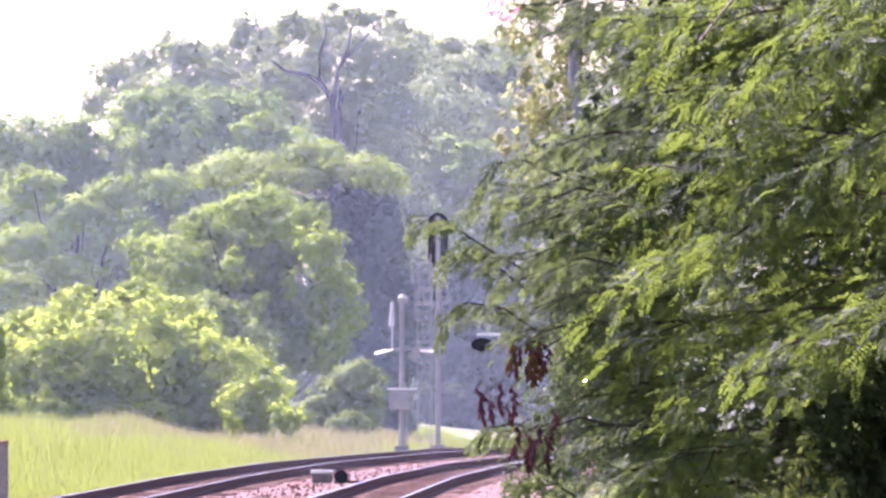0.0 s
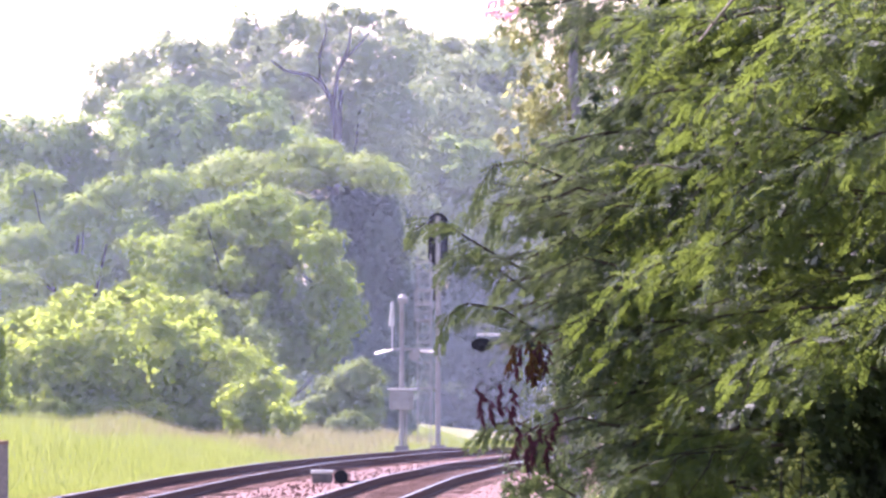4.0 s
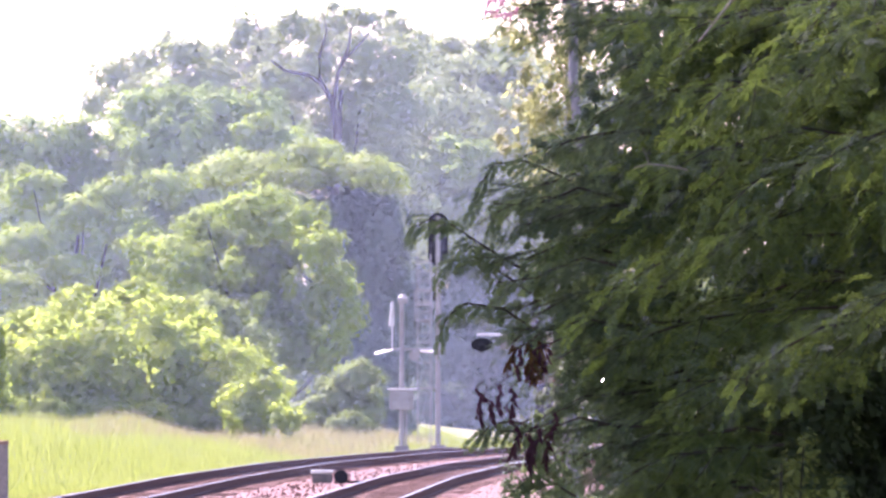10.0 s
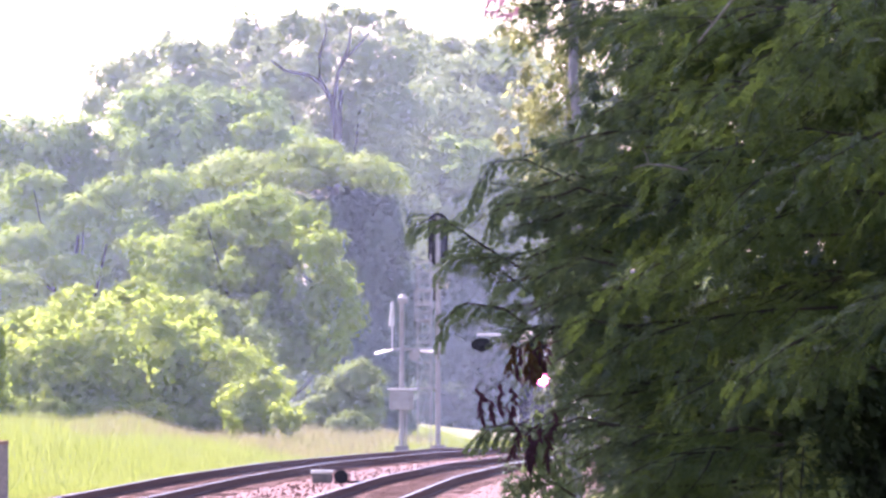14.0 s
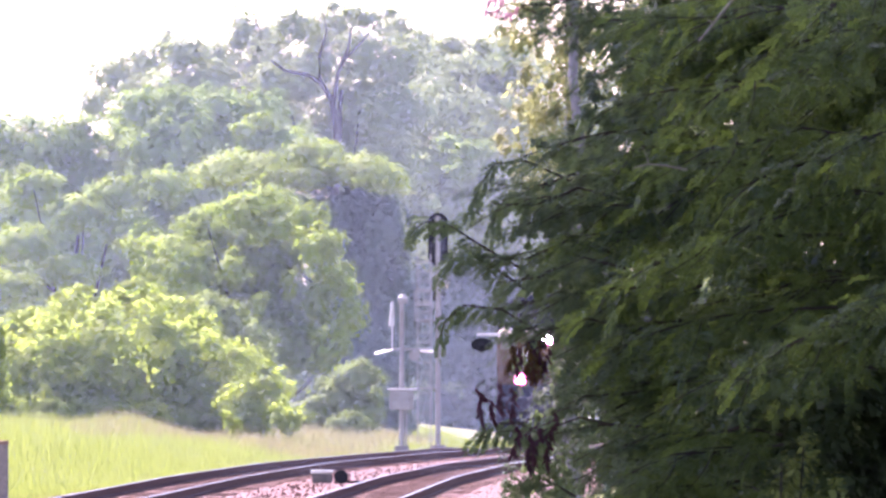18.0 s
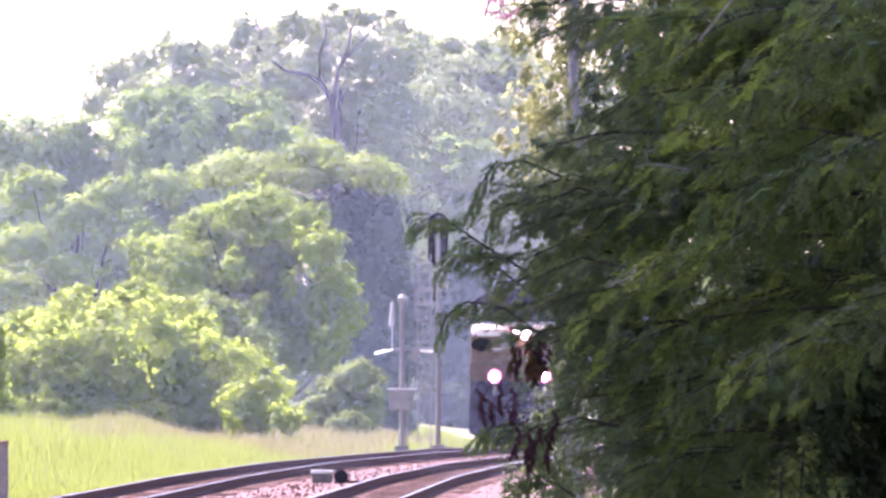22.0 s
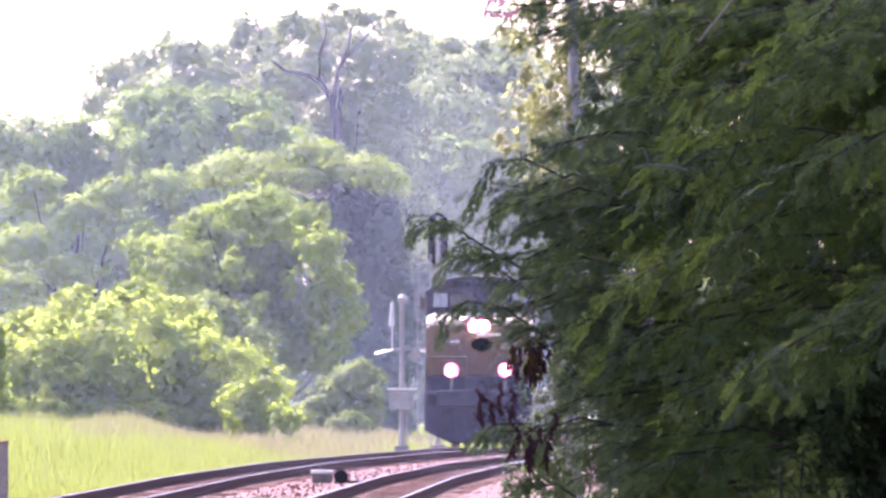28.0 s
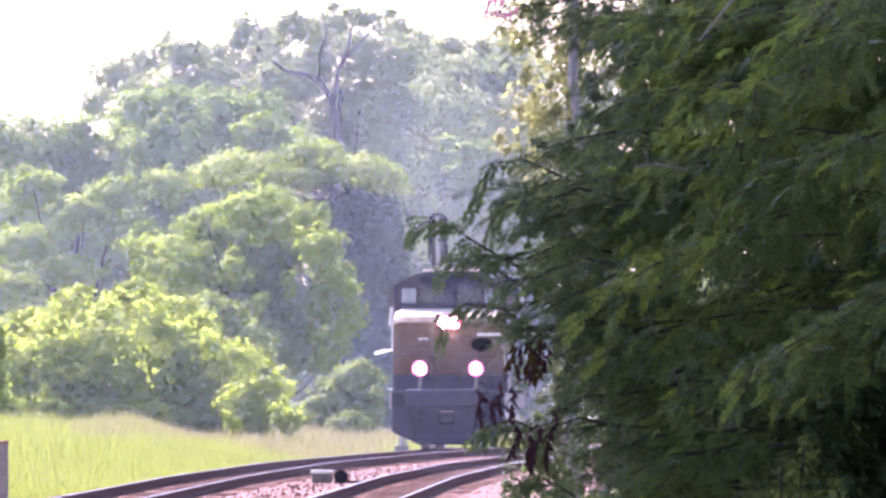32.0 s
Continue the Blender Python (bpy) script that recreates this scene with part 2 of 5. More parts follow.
def build_trackbed():
    prof = [(-3.3, -0.46), (-2.4, -0.3), (-1.5, -0.2), (-0.76, -0.19), (0, -0.21), (0.76, -0.19), (1.5, -0.2), (2.1, -0.27), (2.8, -0.2), (3.5, -0.19), (4.27, -0.21), (5.03, -0.19), (5.8, -0.2), (6.7, -0.3), (7.6, -0.46)]
    ys = np.arange(300.0, 1201.0, 3.0)
    verts, w = [], len(prof)
    for y in ys:
        for o, z in prof:
            verts.append((line_x(y) + o, y, line_z(y) + z + 0.02 * noise.noise(Vector((o * 2, y * 0.7, 4)))))
    faces = [(j * w + i, j * w + i + 1, (j + 1) * w + i + 1, (j + 1) * w + i) for j in range(len(ys) - 1) for i in range(w - 1)]
    bed = tagged(sheet("trackbed", verts, faces, M_BALLAST), "pinkish grey crushed stone ballast under both tracks", "trackbed", kind="structure")
    rng = np.random.default_rng(5)
    verts, faces = [], []
    for _ in range(16000):
        y = 420 + 480 * rng.random() ** 1.4
        o = rng.uniform(-2.6, 6.9)
        c = np.array([line_x(y) + o, y, line_z(y) - 0.2 - 0.12 * max(abs(o - 2.13) - 3.6, 0)])
        r = rng.uniform(0.02, 0.045)
        p = rng.normal(size=(4, 3))
        p /= np.linalg.norm(p, axis=1)[:, None]
        n = len(verts)
        verts.extend(c + p * r)
        faces += [(n, n + 1, n + 2), (n, n + 2, n + 3), (n, n + 3, n + 1), (n + 1, n + 3, n + 2)]
    tagged(sheet("stones", verts, faces, M_STONE, bed, "loose angular ballast stones"), kind="stuff")


def build_track(lane):
    """One track: two rails with rusty webs and bright heads, on wooden ties."""
    track = empty("railway_track", pose(0, 0, 0), "steel railway track on dark wooden ties in ballast", "railway track", "tracks of the line", "structure")
    ys = np.arange(300.0, 1201.0, 4.0)
    web = [(-0.07, -0.17), (-0.07, -0.155), (-0.012, -0.135), (-0.012, -0.045), (-0.036, -0.035), (-0.036, -0.008), (-0.024, -0.002), (0.024, -0.002), (0.036, -0.008), (0.036, -0.035), (0.012, -0.045), (0.012, -0.135), (0.07, -0.155), (0.07, -0.17)]
    head = [(-0.024, -0.002), (-0.018, 0.001), (0.0, 0.002), (0.018, 0.001), (0.024, -0.002)]
    for side in (-0.755, 0.755):
        for name, prof, mat, label in (("rail", web, M_RAILSIDE, ""), ("rail_head", head, M_RAILTOP, "worn dull rail head")):
            verts, w = [], len(prof)
            for y in ys:
                verts += [(line_x(y) + lane + side + o, y, line_z(y) + z) for o, z in prof]
            faces = [(j * w + i, j * w + (i + 1) % w, (j + 1) * w + (i + 1) % w, (j + 1) * w + i) for j in range(len(ys) - 1) for i in range(w if name == "rail" else w - 1)]
            sheet(name, verts, faces, mat, track, label)
    verts, faces = [], []
    rng = np.random.default_rng(int(lane) + 2)
    for y in np.arange(420.0, 900.0, 0.55):
        n, x, z = len(verts), line_x(y) + lane + rng.uniform(-0.05, 0.05), line_z(y) - 0.193 + rng.uniform(-0.012, 0.012)
        verts += [(x + sx * 1.3, y + sy * 0.115, z + sz) for sz in (-0.16, 0) for sx, sy in ((-1, -1), (1, -1), (1, 1), (-1, 1))]
        faces += [(n + 4, n + 5, n + 6, n + 7), (n, n + 1, n + 5, n + 4), (n + 1, n + 2, n + 6, n + 5), (n + 2, n + 3, n + 7, n + 6), (n + 3, n, n + 4, n + 7)]
    tagged(sheet("ties", verts, faces, M_TIE, track, "dark creosoted wooden ties"), kind="stuff")


build_ground()
build_trackbed()
for lane in LANES:
    build_track(lane)


# ---- trees far off ----
def leaves_in(lobes, y0, depth, size, per_area, rng, fill=0.8, swell=0.86, deep=1.0, lean=0.0):
    """Small leaf clumps in tufts on rounded lobes (x, z, rx, rz); the outline is broken by the tufts' scatter."""
    quads = []
    top = max(l[1] for l in lobes)
    for x, z, rx, rz in lobes:
        cy = y0 + rng.uniform(-0.5, 0.5) * depth - lean * (top - z)
        n = int(14.0 * per_area * rx * rz / size ** 2)
        r3 = np.array([rx, min(rx, rz) * deep, rz]) * swell
        tufts = int(14 + 14 * rx * rz)
        hub = rng.normal(size=(tufts, 3))
        hub /= np.linalg.norm(hub, axis=1)[:, None]
        hub = hub * rng.uniform(0.5, 1.08, (tufts, 1))
        own = rng.random(n) < fill
        pick = rng.integers(tufts, size=n)
        d = rng.normal(size=(n, 3))
        d /= np.linalg.norm(d, axis=1)[:, None]
        wide = ((0.13 + 0.36 * rng.random(tufts) ** 1.5) * min(max(1.5 / max(rx, rz), 0.4), 1.0))[pick]
        tuft = hub[pick] + d * (wide * rng.normal(0.8, 0.34, n))[:, None] * rng.uniform(0.7, 1.4, (tufts, 3))[pick]
        shell = d * rng.uniform(0.3, 0.9, n)[:, None]
        local = np.where(own[:, None], tuft, shell)
        c = local * r3 + np.array([x, cy, z])
        up = 0.6 * d + 0.8 * local + rng.normal(size=(n, 3)) * 0.2 + np.array([0, 0, 0.6])
        up /= np.linalg.norm(up, axis=1)[:, None]
        a = np.cross(up, rng.normal(size=(n, 3)))
        a /= np.linalg.norm(a, axis=1)[:, None]
        b = np.cross(up, a)
        s = size * (rng.uniform(0.5, 1.3, n) * np.where(own, 1.0, 1.8))[:, None]
        quads.append(np.stack([c - a * s * 0.6, c - b * s * rng.uniform(0.25, 0.5, (n, 1)) - up * s * 0.12, c + a * s * 0.6, c + b * s * rng.uniform(0.25, 0.5, (n, 1)) - up * s * 0.12], 1))
    return np.concatenate(quads)


def leaf_mesh(name, quads, at, mat, parent):
    """One mesh of separate four-cornered leaves."""
    n = len(quads)
    me = bpy.data.meshes.new(name)
    me.vertices.add(4 * n)
    me.vertices.foreach_set("co", (quads.reshape(-1, 3) - np.array(at)).astype(np.float32).ravel())
    me.loops.add(4 * n)
    me.loops.foreach_set("vertex_index", np.arange(4 * n, dtype=np.int32))
    me.polygons.add(n)
    me.polygons.foreach_set("loop_start", np.arange(0, 4 * n, 4, dtype=np.int32))
    me.update(calc_edges=True)
    me.materials.append(mat)
    return tagged(link(name, me, parent), kind="stuff")


def far_tree(name, label, category, y, lobes, mat, size, per_area=2.6, depth=3.0, trunk_x=None, seed=1, group="", fill=0.8, density=0.92, swell=0.86, stout=1.0, deep=1.0, lean=0.0):
    rng = np.random.default_rng(seed)
    cx = trunk_x if trunk_x is not None else sum(l[0] * l[2] for l in lobes) / sum(l[2] for l in lobes)
    foot = ground_z(cx, y) - 0.1
    tree = empty(name, pose(cx, y, foot), label, category, group)
    top = max(l[1] for l in lobes)
    h = top - foot
    r = (0.018 * h + 0.05) * stout * (0.3 if category in ('bush', 'sapling') else 1.0)
    part("trunk", tube([(0, 0, -0.2), (0.1 * r, 0, h * 0.25), (-0.6 * r, 0.2, h * 0.55), (0.3 * r, 0, h * 0.8)], [r * 1.3, r, r * 0.7, r * 0.25], 9), M_BARK, tree)
    for l in sorted(lobes, key=lambda l: -l[2])[:5]:
        a = Vector((-0.2 * r, 0.1, h * rng.uniform(0.25, 0.5)))
        b = Vector((l[0] - cx, rng.uniform(-0.5, 0.5), l[1] - foot))
        part("limb", tube([a, a.lerp(b, 0.5) + Vector((0, 0, -0.05 * h)), b], [r * 0.5, r * 0.3, r * 0.1], 6), M_BARK, tree)
    leaf_mesh("crown", leaves_in(lobes, y, depth, size * 0.6, per_area * density, rng, fill, swell, deep, lean), (cx, y, foot), mat, tree)
    return tree


far_tree("bush", "large yellow-green bush at the edge of the tall grass", "bush", 850, [(-10.29, 2.43, 3.71, 2.45), (-12.98, 2.03, 2.79, 2.27), (-7.59, 1.54, 2.23, 1.86), (-6.29, 0.86, 1.39, 1.15), (-14.37, 1.51, 2.04, 2.04), (-10.01, 4.57, 1.11, 0.82), (-11.96, 4.20, 1.02, 0.84), (-13.44, 3.55, 1.11, 0.93), (-8.43, 3.70, 1.15, 0.93), (-6.76, 2.25, 1.11, 1.08), (-5.64, 1.32, 0.89, 0.93), (-5.18, 0.61, 0.71, 0.71), (-10.84, 0.48, 2.23, 0.84), (-8.24, 0.35, 1.86, 0.74), (-13.26, 0.48, 1.86, 0.84), (-14.93, 0.95, 1.11, 1.11)], M_YELLOWGREEN, 0.24, 3.2, 3.0, seed=11, fill=0.92, lean=1.5)
far_tree("bush", "greyish green bush behind a brighter bush", "bush", 885, [(-7.62, 3.90, 1.35, 0.97), (-6.65, 2.93, 1.06, 1.16), (-8.39, 4.28, 0.87, 0.68), (-6.07, 1.68, 0.87, 1.35), (-9.84, 3.99, 1.16, 0.93), (-9.36, 2.64, 1.55, 1.16), (-11.29, 2.83, 1.55, 1.16)], M_GREYGREEN, 0.22, 3.2, 2.5, seed=12, lean=0.60)
far_tree("bush", "small dark green bush beside the meadow", "bush", 760, [(-13.21, 2.07, 0.56, 1.25), (-13.12, 3.15, 0.40, 0.66)], M_YELLOWGREEN, 0.2, 3.2, 1.5, seed=13)
far_tree("sapling", "slender bright yellow-green sapling in tall grass", "sapling", 800, [(-6.40, 0.23, 0.28, 0.49), (-6.62, 0.63, 0.31, 0.35), (-6.22, -0.12, 0.16, 0.31)], M_YELLOWGREEN, 0.16, 3.0, 0.6, seed=14)
far_tree("tree", "round maple tree with sunlit crown edges", "tree", 935, [(-9.4, 5.5, 2.0, 1.9), (-8.5, 7.3, 1.3, 1.1), (-10.6, 6.25, 1.02, 1.06), (-8.5, 4.0, 1.1, 1.5), (-6.5, 8.2, 1.35, 0.8), (-7.4, 7.9, 0.9, 0.8), (-5.09, 7.68, 0.95, 0.85), (-4.5, 6.5, 1.05, 1.2), (-3.8, 5.4, 1.0, 1.05), (-3.5, 3.9, 0.9, 1.1), (-4.5, 4.6, 0.8, 1.0), (-10.0, 4.0, 1.2, 1.2), (-4.2, 2.9, 0.9, 0.9), (-7.5, 5.7, 0.8, 0.9), (-6.4, 7.2, 1.0, 0.6), (-5.6, 5.4, 0.5, 0.7), (-6.6, 4.6, 0.5, 0.5)], M_MIDGREEN, 0.26, 3.0, 3.0, seed=15, fill=0.92, lean=0.3)
# stand-in for the maple's own shaded hollow; its darker leaves imitate the shade
far_tree("tree", "shaded hollow of the maple's crown, filled with grey-green leaves", "tree", 935.5, [(-6.7, 5.9, 1.5, 1.9), (-6.2, 3.7, 1.7, 1.7), (-5.2, 3.0, 1.4, 1.2), (-7.3, 3.4, 1.2, 1.3), (-5.7, 6.4, 1.0, 1.4), (-7.0, 7.2, 1.1, 0.8)], M_GREYGREEN, 0.24, 3.6, 2.0, seed=26, fill=0.75, lean=0.1)
far_tree("bush", "bright weedy plants at the foot of the bush", "bush", 842, [(-13.9, 0.75, 0.6, 0.6), (-13.1, 0.5, 0.7, 0.4), (-12.4, 0.25, 0.6, 0.35), (-14.4, 1.3, 0.5, 0.6)], M_YELLOWGREEN, 0.2, 3.0, 1.0, seed=27)
far_tree("bush", "pale grey-green bush near the signal masts", "bush", 905, [(-3.00, 1.90, 0.99, 0.75), (-3.64, 1.17, 1.15, 0.95), (-2.55, 0.83, 0.83, 0.83), (-4.43, 0.58, 1.09, 0.75), (-5.22, 0.28, 0.89, 0.63), (-3.24, 0.18, 1.19, 0.55)], M_GREYGREEN, 0.22, 3.2, 2.0, seed=16, lean=0.70)
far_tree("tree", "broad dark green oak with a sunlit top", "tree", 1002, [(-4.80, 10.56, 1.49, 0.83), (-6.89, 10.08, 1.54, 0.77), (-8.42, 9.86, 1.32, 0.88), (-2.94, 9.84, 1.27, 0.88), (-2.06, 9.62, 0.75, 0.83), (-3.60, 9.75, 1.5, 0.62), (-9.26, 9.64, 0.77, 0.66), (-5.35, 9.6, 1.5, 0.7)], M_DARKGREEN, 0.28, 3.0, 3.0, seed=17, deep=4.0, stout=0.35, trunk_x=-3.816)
# the oak's own shaded body, built as a second tree with darkened leaves
far_tree("tree", "shaded body of the oak under its crown, darkened in colour", "tree", 1001.5, [(-3.2, 8.3, 1.7, 1.2), (-2.3, 7.6, 1.0, 1.7), (-3.15, 5.98, 2.40, 3.93), (-4.90, 7.73, 1.97, 1.75), (-3.15, 2.06, 2.63, 2.63), (-1.84, 4.24, 1.20, 2.84), (-4.90, 0.09, 1.97, 0.98), (-2.27, 0.09, 1.52, 0.98), (-7.08, 0.31, 1.75, 1.09)], M_SHADEDARK, 0.24, 4.2, 3.0, seed=24, lean=0.1, fill=0.7)
far_tree("tree", "group of sunlit green trees before the woods", "tree", 1062, [(-16.80, 9.59, 1.58, 0.97), (-14.71, 8.73, 1.81, 1.07), (-12.74, 7.81, 1.35, 0.88), (-17.26, 7.34, 1.58, 0.97), (-15.40, 6.34, 1.81, 0.88), (-13.32, 9.48, 1.39, 0.93), (-11.23, 9.71, 1.16, 0.93), (-17.72, 5.53, 1.39, 0.93)], M_MIDGREEN, 0.28, 3.0, 4.0, seed=25, lean=0.30)
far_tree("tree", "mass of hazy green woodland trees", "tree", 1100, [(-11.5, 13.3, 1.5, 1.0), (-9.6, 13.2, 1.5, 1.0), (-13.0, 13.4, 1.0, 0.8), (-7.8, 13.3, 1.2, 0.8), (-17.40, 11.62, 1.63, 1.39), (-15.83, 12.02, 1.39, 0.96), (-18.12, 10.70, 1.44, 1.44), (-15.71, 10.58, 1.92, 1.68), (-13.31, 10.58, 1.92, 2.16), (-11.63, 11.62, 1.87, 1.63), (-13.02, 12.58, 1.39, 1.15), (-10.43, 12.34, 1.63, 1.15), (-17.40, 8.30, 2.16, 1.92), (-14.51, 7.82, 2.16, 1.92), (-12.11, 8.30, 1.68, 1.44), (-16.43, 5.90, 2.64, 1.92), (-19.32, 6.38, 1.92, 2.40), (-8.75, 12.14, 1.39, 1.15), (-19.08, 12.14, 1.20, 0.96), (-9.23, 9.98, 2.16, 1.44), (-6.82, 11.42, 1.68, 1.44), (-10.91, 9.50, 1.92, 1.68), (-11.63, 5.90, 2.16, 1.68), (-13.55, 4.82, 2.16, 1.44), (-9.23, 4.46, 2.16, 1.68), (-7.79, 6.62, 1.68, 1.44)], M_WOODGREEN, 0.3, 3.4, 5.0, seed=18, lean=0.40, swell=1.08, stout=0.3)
old = far_tree("tree", "tall old tree with open crown against the sky", "tree", 1200, [(-15.31, 15.89, 1.36, 1.10), (-16.15, 14.58, 0.94, 0.94), (-13.79, 16.41, 1.10, 0.94), (-11.90, 16.94, 1.26, 0.94), (-10.33, 16.59, 1.52, 1.21), (-8.23, 16.41, 1.78, 1.47), (-6.92, 18.25, 1.21, 0.84), (-5.87, 16.41, 1.52, 1.47), (-3.77, 16.94, 1.78, 1.42), (-2.20, 16.41, 1.52, 1.42), (-3.51, 18.51, 0.94, 0.58), (-4.82, 14.11, 2.36, 1.47), (-7.97, 14.24, 2.10, 1.47), (-10.07, 14.50, 1.83, 1.26), (-12.95, 15.15, 1.52, 1.10), (-2.46, 14.11, 2.10, 1.57), (-5.87, 12.53, 2.36, 1.57), (-2.73, 12.01, 2.10, 1.83), (-9.28, 12.79, 2.10, 1.57), (-7.97, 17.64, 1.05, 0.92), (-5.87, 17.98, 1.00, 1.00), (-4.82, 18.25, 0.86, 0.86), (-4.30, 18.77, 0.58, 0.42), (-2.20, 17.98, 1.00, 0.86), (-1.15, 17.46, 0.86, 0.73), (-2.46, 18.77, 0.42, 0.31), (0.42, 17.30, 1.00, 0.58), (1.73, 17.20, 0.73, 0.52), (-5.08, 19.03, 0.47, 0.31), (-12.90, 17.30, 0.68, 0.94), (-9.23, 17.98, 0.94, 1.10), (-11.11, 15.68, 2.36, 1.05), (-7.44, 15.42, 2.36, 1.18), (-3.77, 15.15, 2.36, 1.31), (-14.26, 15.02, 1.31, 0.94), (-15.18, 13.97, 0.58, 0.47)], M_HAZEGREEN, 0.26, 1.7, 5.0, trunk_x=-4.823, seed=19, fill=0.65, swell=1.05)
for pts, r0 in (([(-4.687, 1192, 10.64), (-4.895, 1192, 13.244), (-5.103, 1192, 14.546), (-5.676, 1192, 15.535)], 0.34), ([(-5.52, 1192, 15.327), (-6.223, 1192, 15.77), (-7.264, 1192, 15.952), (-7.915, 1192, 16.421)], 0.17), ([(-5.051, 1192, 14.416), (-4.843, 1192, 15.848), (-4.374, 1192, 16.941), (-4.218, 1192, 17.931)], 0.17), ([(-5.676, 1192, 15.535), (-5.702, 1192, 16.629), (-5.364, 1192, 17.801), (-5.52, 1192, 18.712)], 0.12), ([(-4.661, 1192, 16.369), (-3.749, 1192, 17.28), (-3.02, 1192, 18.191)], 0.09)):
    part("limb", tube([Vector(p) - old.matrix_basis.translation for p in pts], [0.68 * r0 * k for k in np.linspace(1, 0.45, len(pts))], 8), M_BARK, old)
far_tree("tree", "hazy grey-green woodland tree behind the signals", "tree", 1250, [(-0.66, 17.47, 1.53, 1.15), (-0.25, 15.97, 1.64, 1.50), (2.62, 17.39, 1.69, 1.37), (4.12, 16.65, 1.64, 1.64), (1.80, 15.43, 1.91, 1.37), (1.26, 17.01, 1.80, 1.04), (2.62, 16.38, 1.53, 1.20), (-1.75, 14.82, 2.18, 1.75), (0.71, 14.55, 2.46, 1.86), (2.89, 14.01, 2.18, 1.86), (-0.66, 12.09, 2.18, 1.91), (1.80, 11.55, 2.46, 2.18), (4.81, 13.24, 2.73, 3.00), (4.26, 10.18, 2.46, 2.46), (-0.11, 9.09, 2.18, 2.18), (2.35, 8.27, 2.46, 2.46), (-1.75, 10.51, 1.64, 1.64), (-1.20, 8.46, 1.64, 1.64), (-2.29, 12.69, 1.64, 1.64)], M_HAZEGREEN, 0.3, 2.0, 5.0, trunk_x=9.993, seed=20, fill=0.7, swell=1.05, deep=2.5)
far_tree("tree", "light green tree in the woodland edge", "tree", 1180, [(1.39, 12.15, 1.13, 0.67), (0.28, 12.56, 0.72, 0.46), (0.80, 11.33, 1.03, 0.62)], M_WOODGREEN, 0.28, 2.4, 3.0, trunk_x=8.145, stout=0.3, seed=21)
far_tree("tree", "light green treetop within the woodland", "tree", 1090, [(-7.76, 12.72, 0.86, 0.48), (-8.43, 12.29, 0.62, 0.43)], M_MIDGREEN, 0.28, 2.4, 2.0, stout=0.3, seed=22)
# shade of the woods beyond the curve, put into the leaf colour
far_tree("tree", "shaded woodland tree behind the railway curve", "tree", 1247, [(-1.20, 6.40, 1.64, 2.45), (1.26, 5.86, 2.18, 2.45), (3.70, 5.32, 2.45, 2.72), (-0.11, 3.13, 2.18, 2.18), (2.34, 2.59, 2.45, 2.45), (-0.65, 0.35, 1.91, 1.64), (1.52, 0.00, 2.18, 1.64), (4.79, 1.50, 2.72, 2.99), (-3.65, -0.96, 1.64, 1.09), (-1.75, -0.96, 1.64, 1.09), (0.44, -1.09, 1.64, 0.95), (2.62, -0.96, 1.91, 1.09), (7.52, 2.59, 2.45, 4.09)], M_SHADEDARK, 0.28, 3.4, 3.0, trunk_x=8.954, seed=23)
olive = far_tree("tree", "sunlit olive-green tree behind the locust tree", "tree", 205, [(0.62, 4.82, 0.2, 0.3), (0.72, 4.35, 0.24, 0.3), (0.62, 3.95, 0.24, 0.22), (0.98, 4.55, 0.3, 0.42), (1.1, 4.0, 0.34, 0.38), (0.95, 5.0, 0.3, 0.3), (1.32, 4.78, 0.4, 0.45), (1.37, 3.6, 0.4, 0.42), (0.8, 3.62, 0.25, 0.2), (1.6, 4.3, 0.4, 0.5), (1.7, 5.1, 0.4, 0.4)], M_OLIVE, 0.06, 1.3, 0.9, trunk_x=1.773, seed=41, stout=0.2, fill=0.95, swell=1.15)
part("stem", tube([(0.1, -2.0, -0.2), (-0.2, -2.0, 2.6), (-0.65, -2.0, 3.9), (-0.75, -2.0, 5.0), (-0.73, -1.9, 6.4)], [0.06, 0.055, 0.048, 0.04, 0.03], 9), M_GREYBARK, olive, "smooth pale grey stem")
far_tree("bush", "sunlit pale olive-green shrub under the trees", "bush", 207, [(0.88, 1.75, 0.2, 0.28), (0.98, 1.4, 0.26, 0.3), (0.76, 1.35, 0.2, 0.26), (1.1, 1.95, 0.2, 0.26), (0.98, 2.1, 0.14, 0.16), (1.25, 1.6, 0.26, 0.4), (0.68, 1.1, 0.2, 0.2), (1.0, 0.9, 0.3, 0.3)], M_SHRUB, 0.06, 1.3, 0.8, seed=42, fill=0.95, swell=1.12)
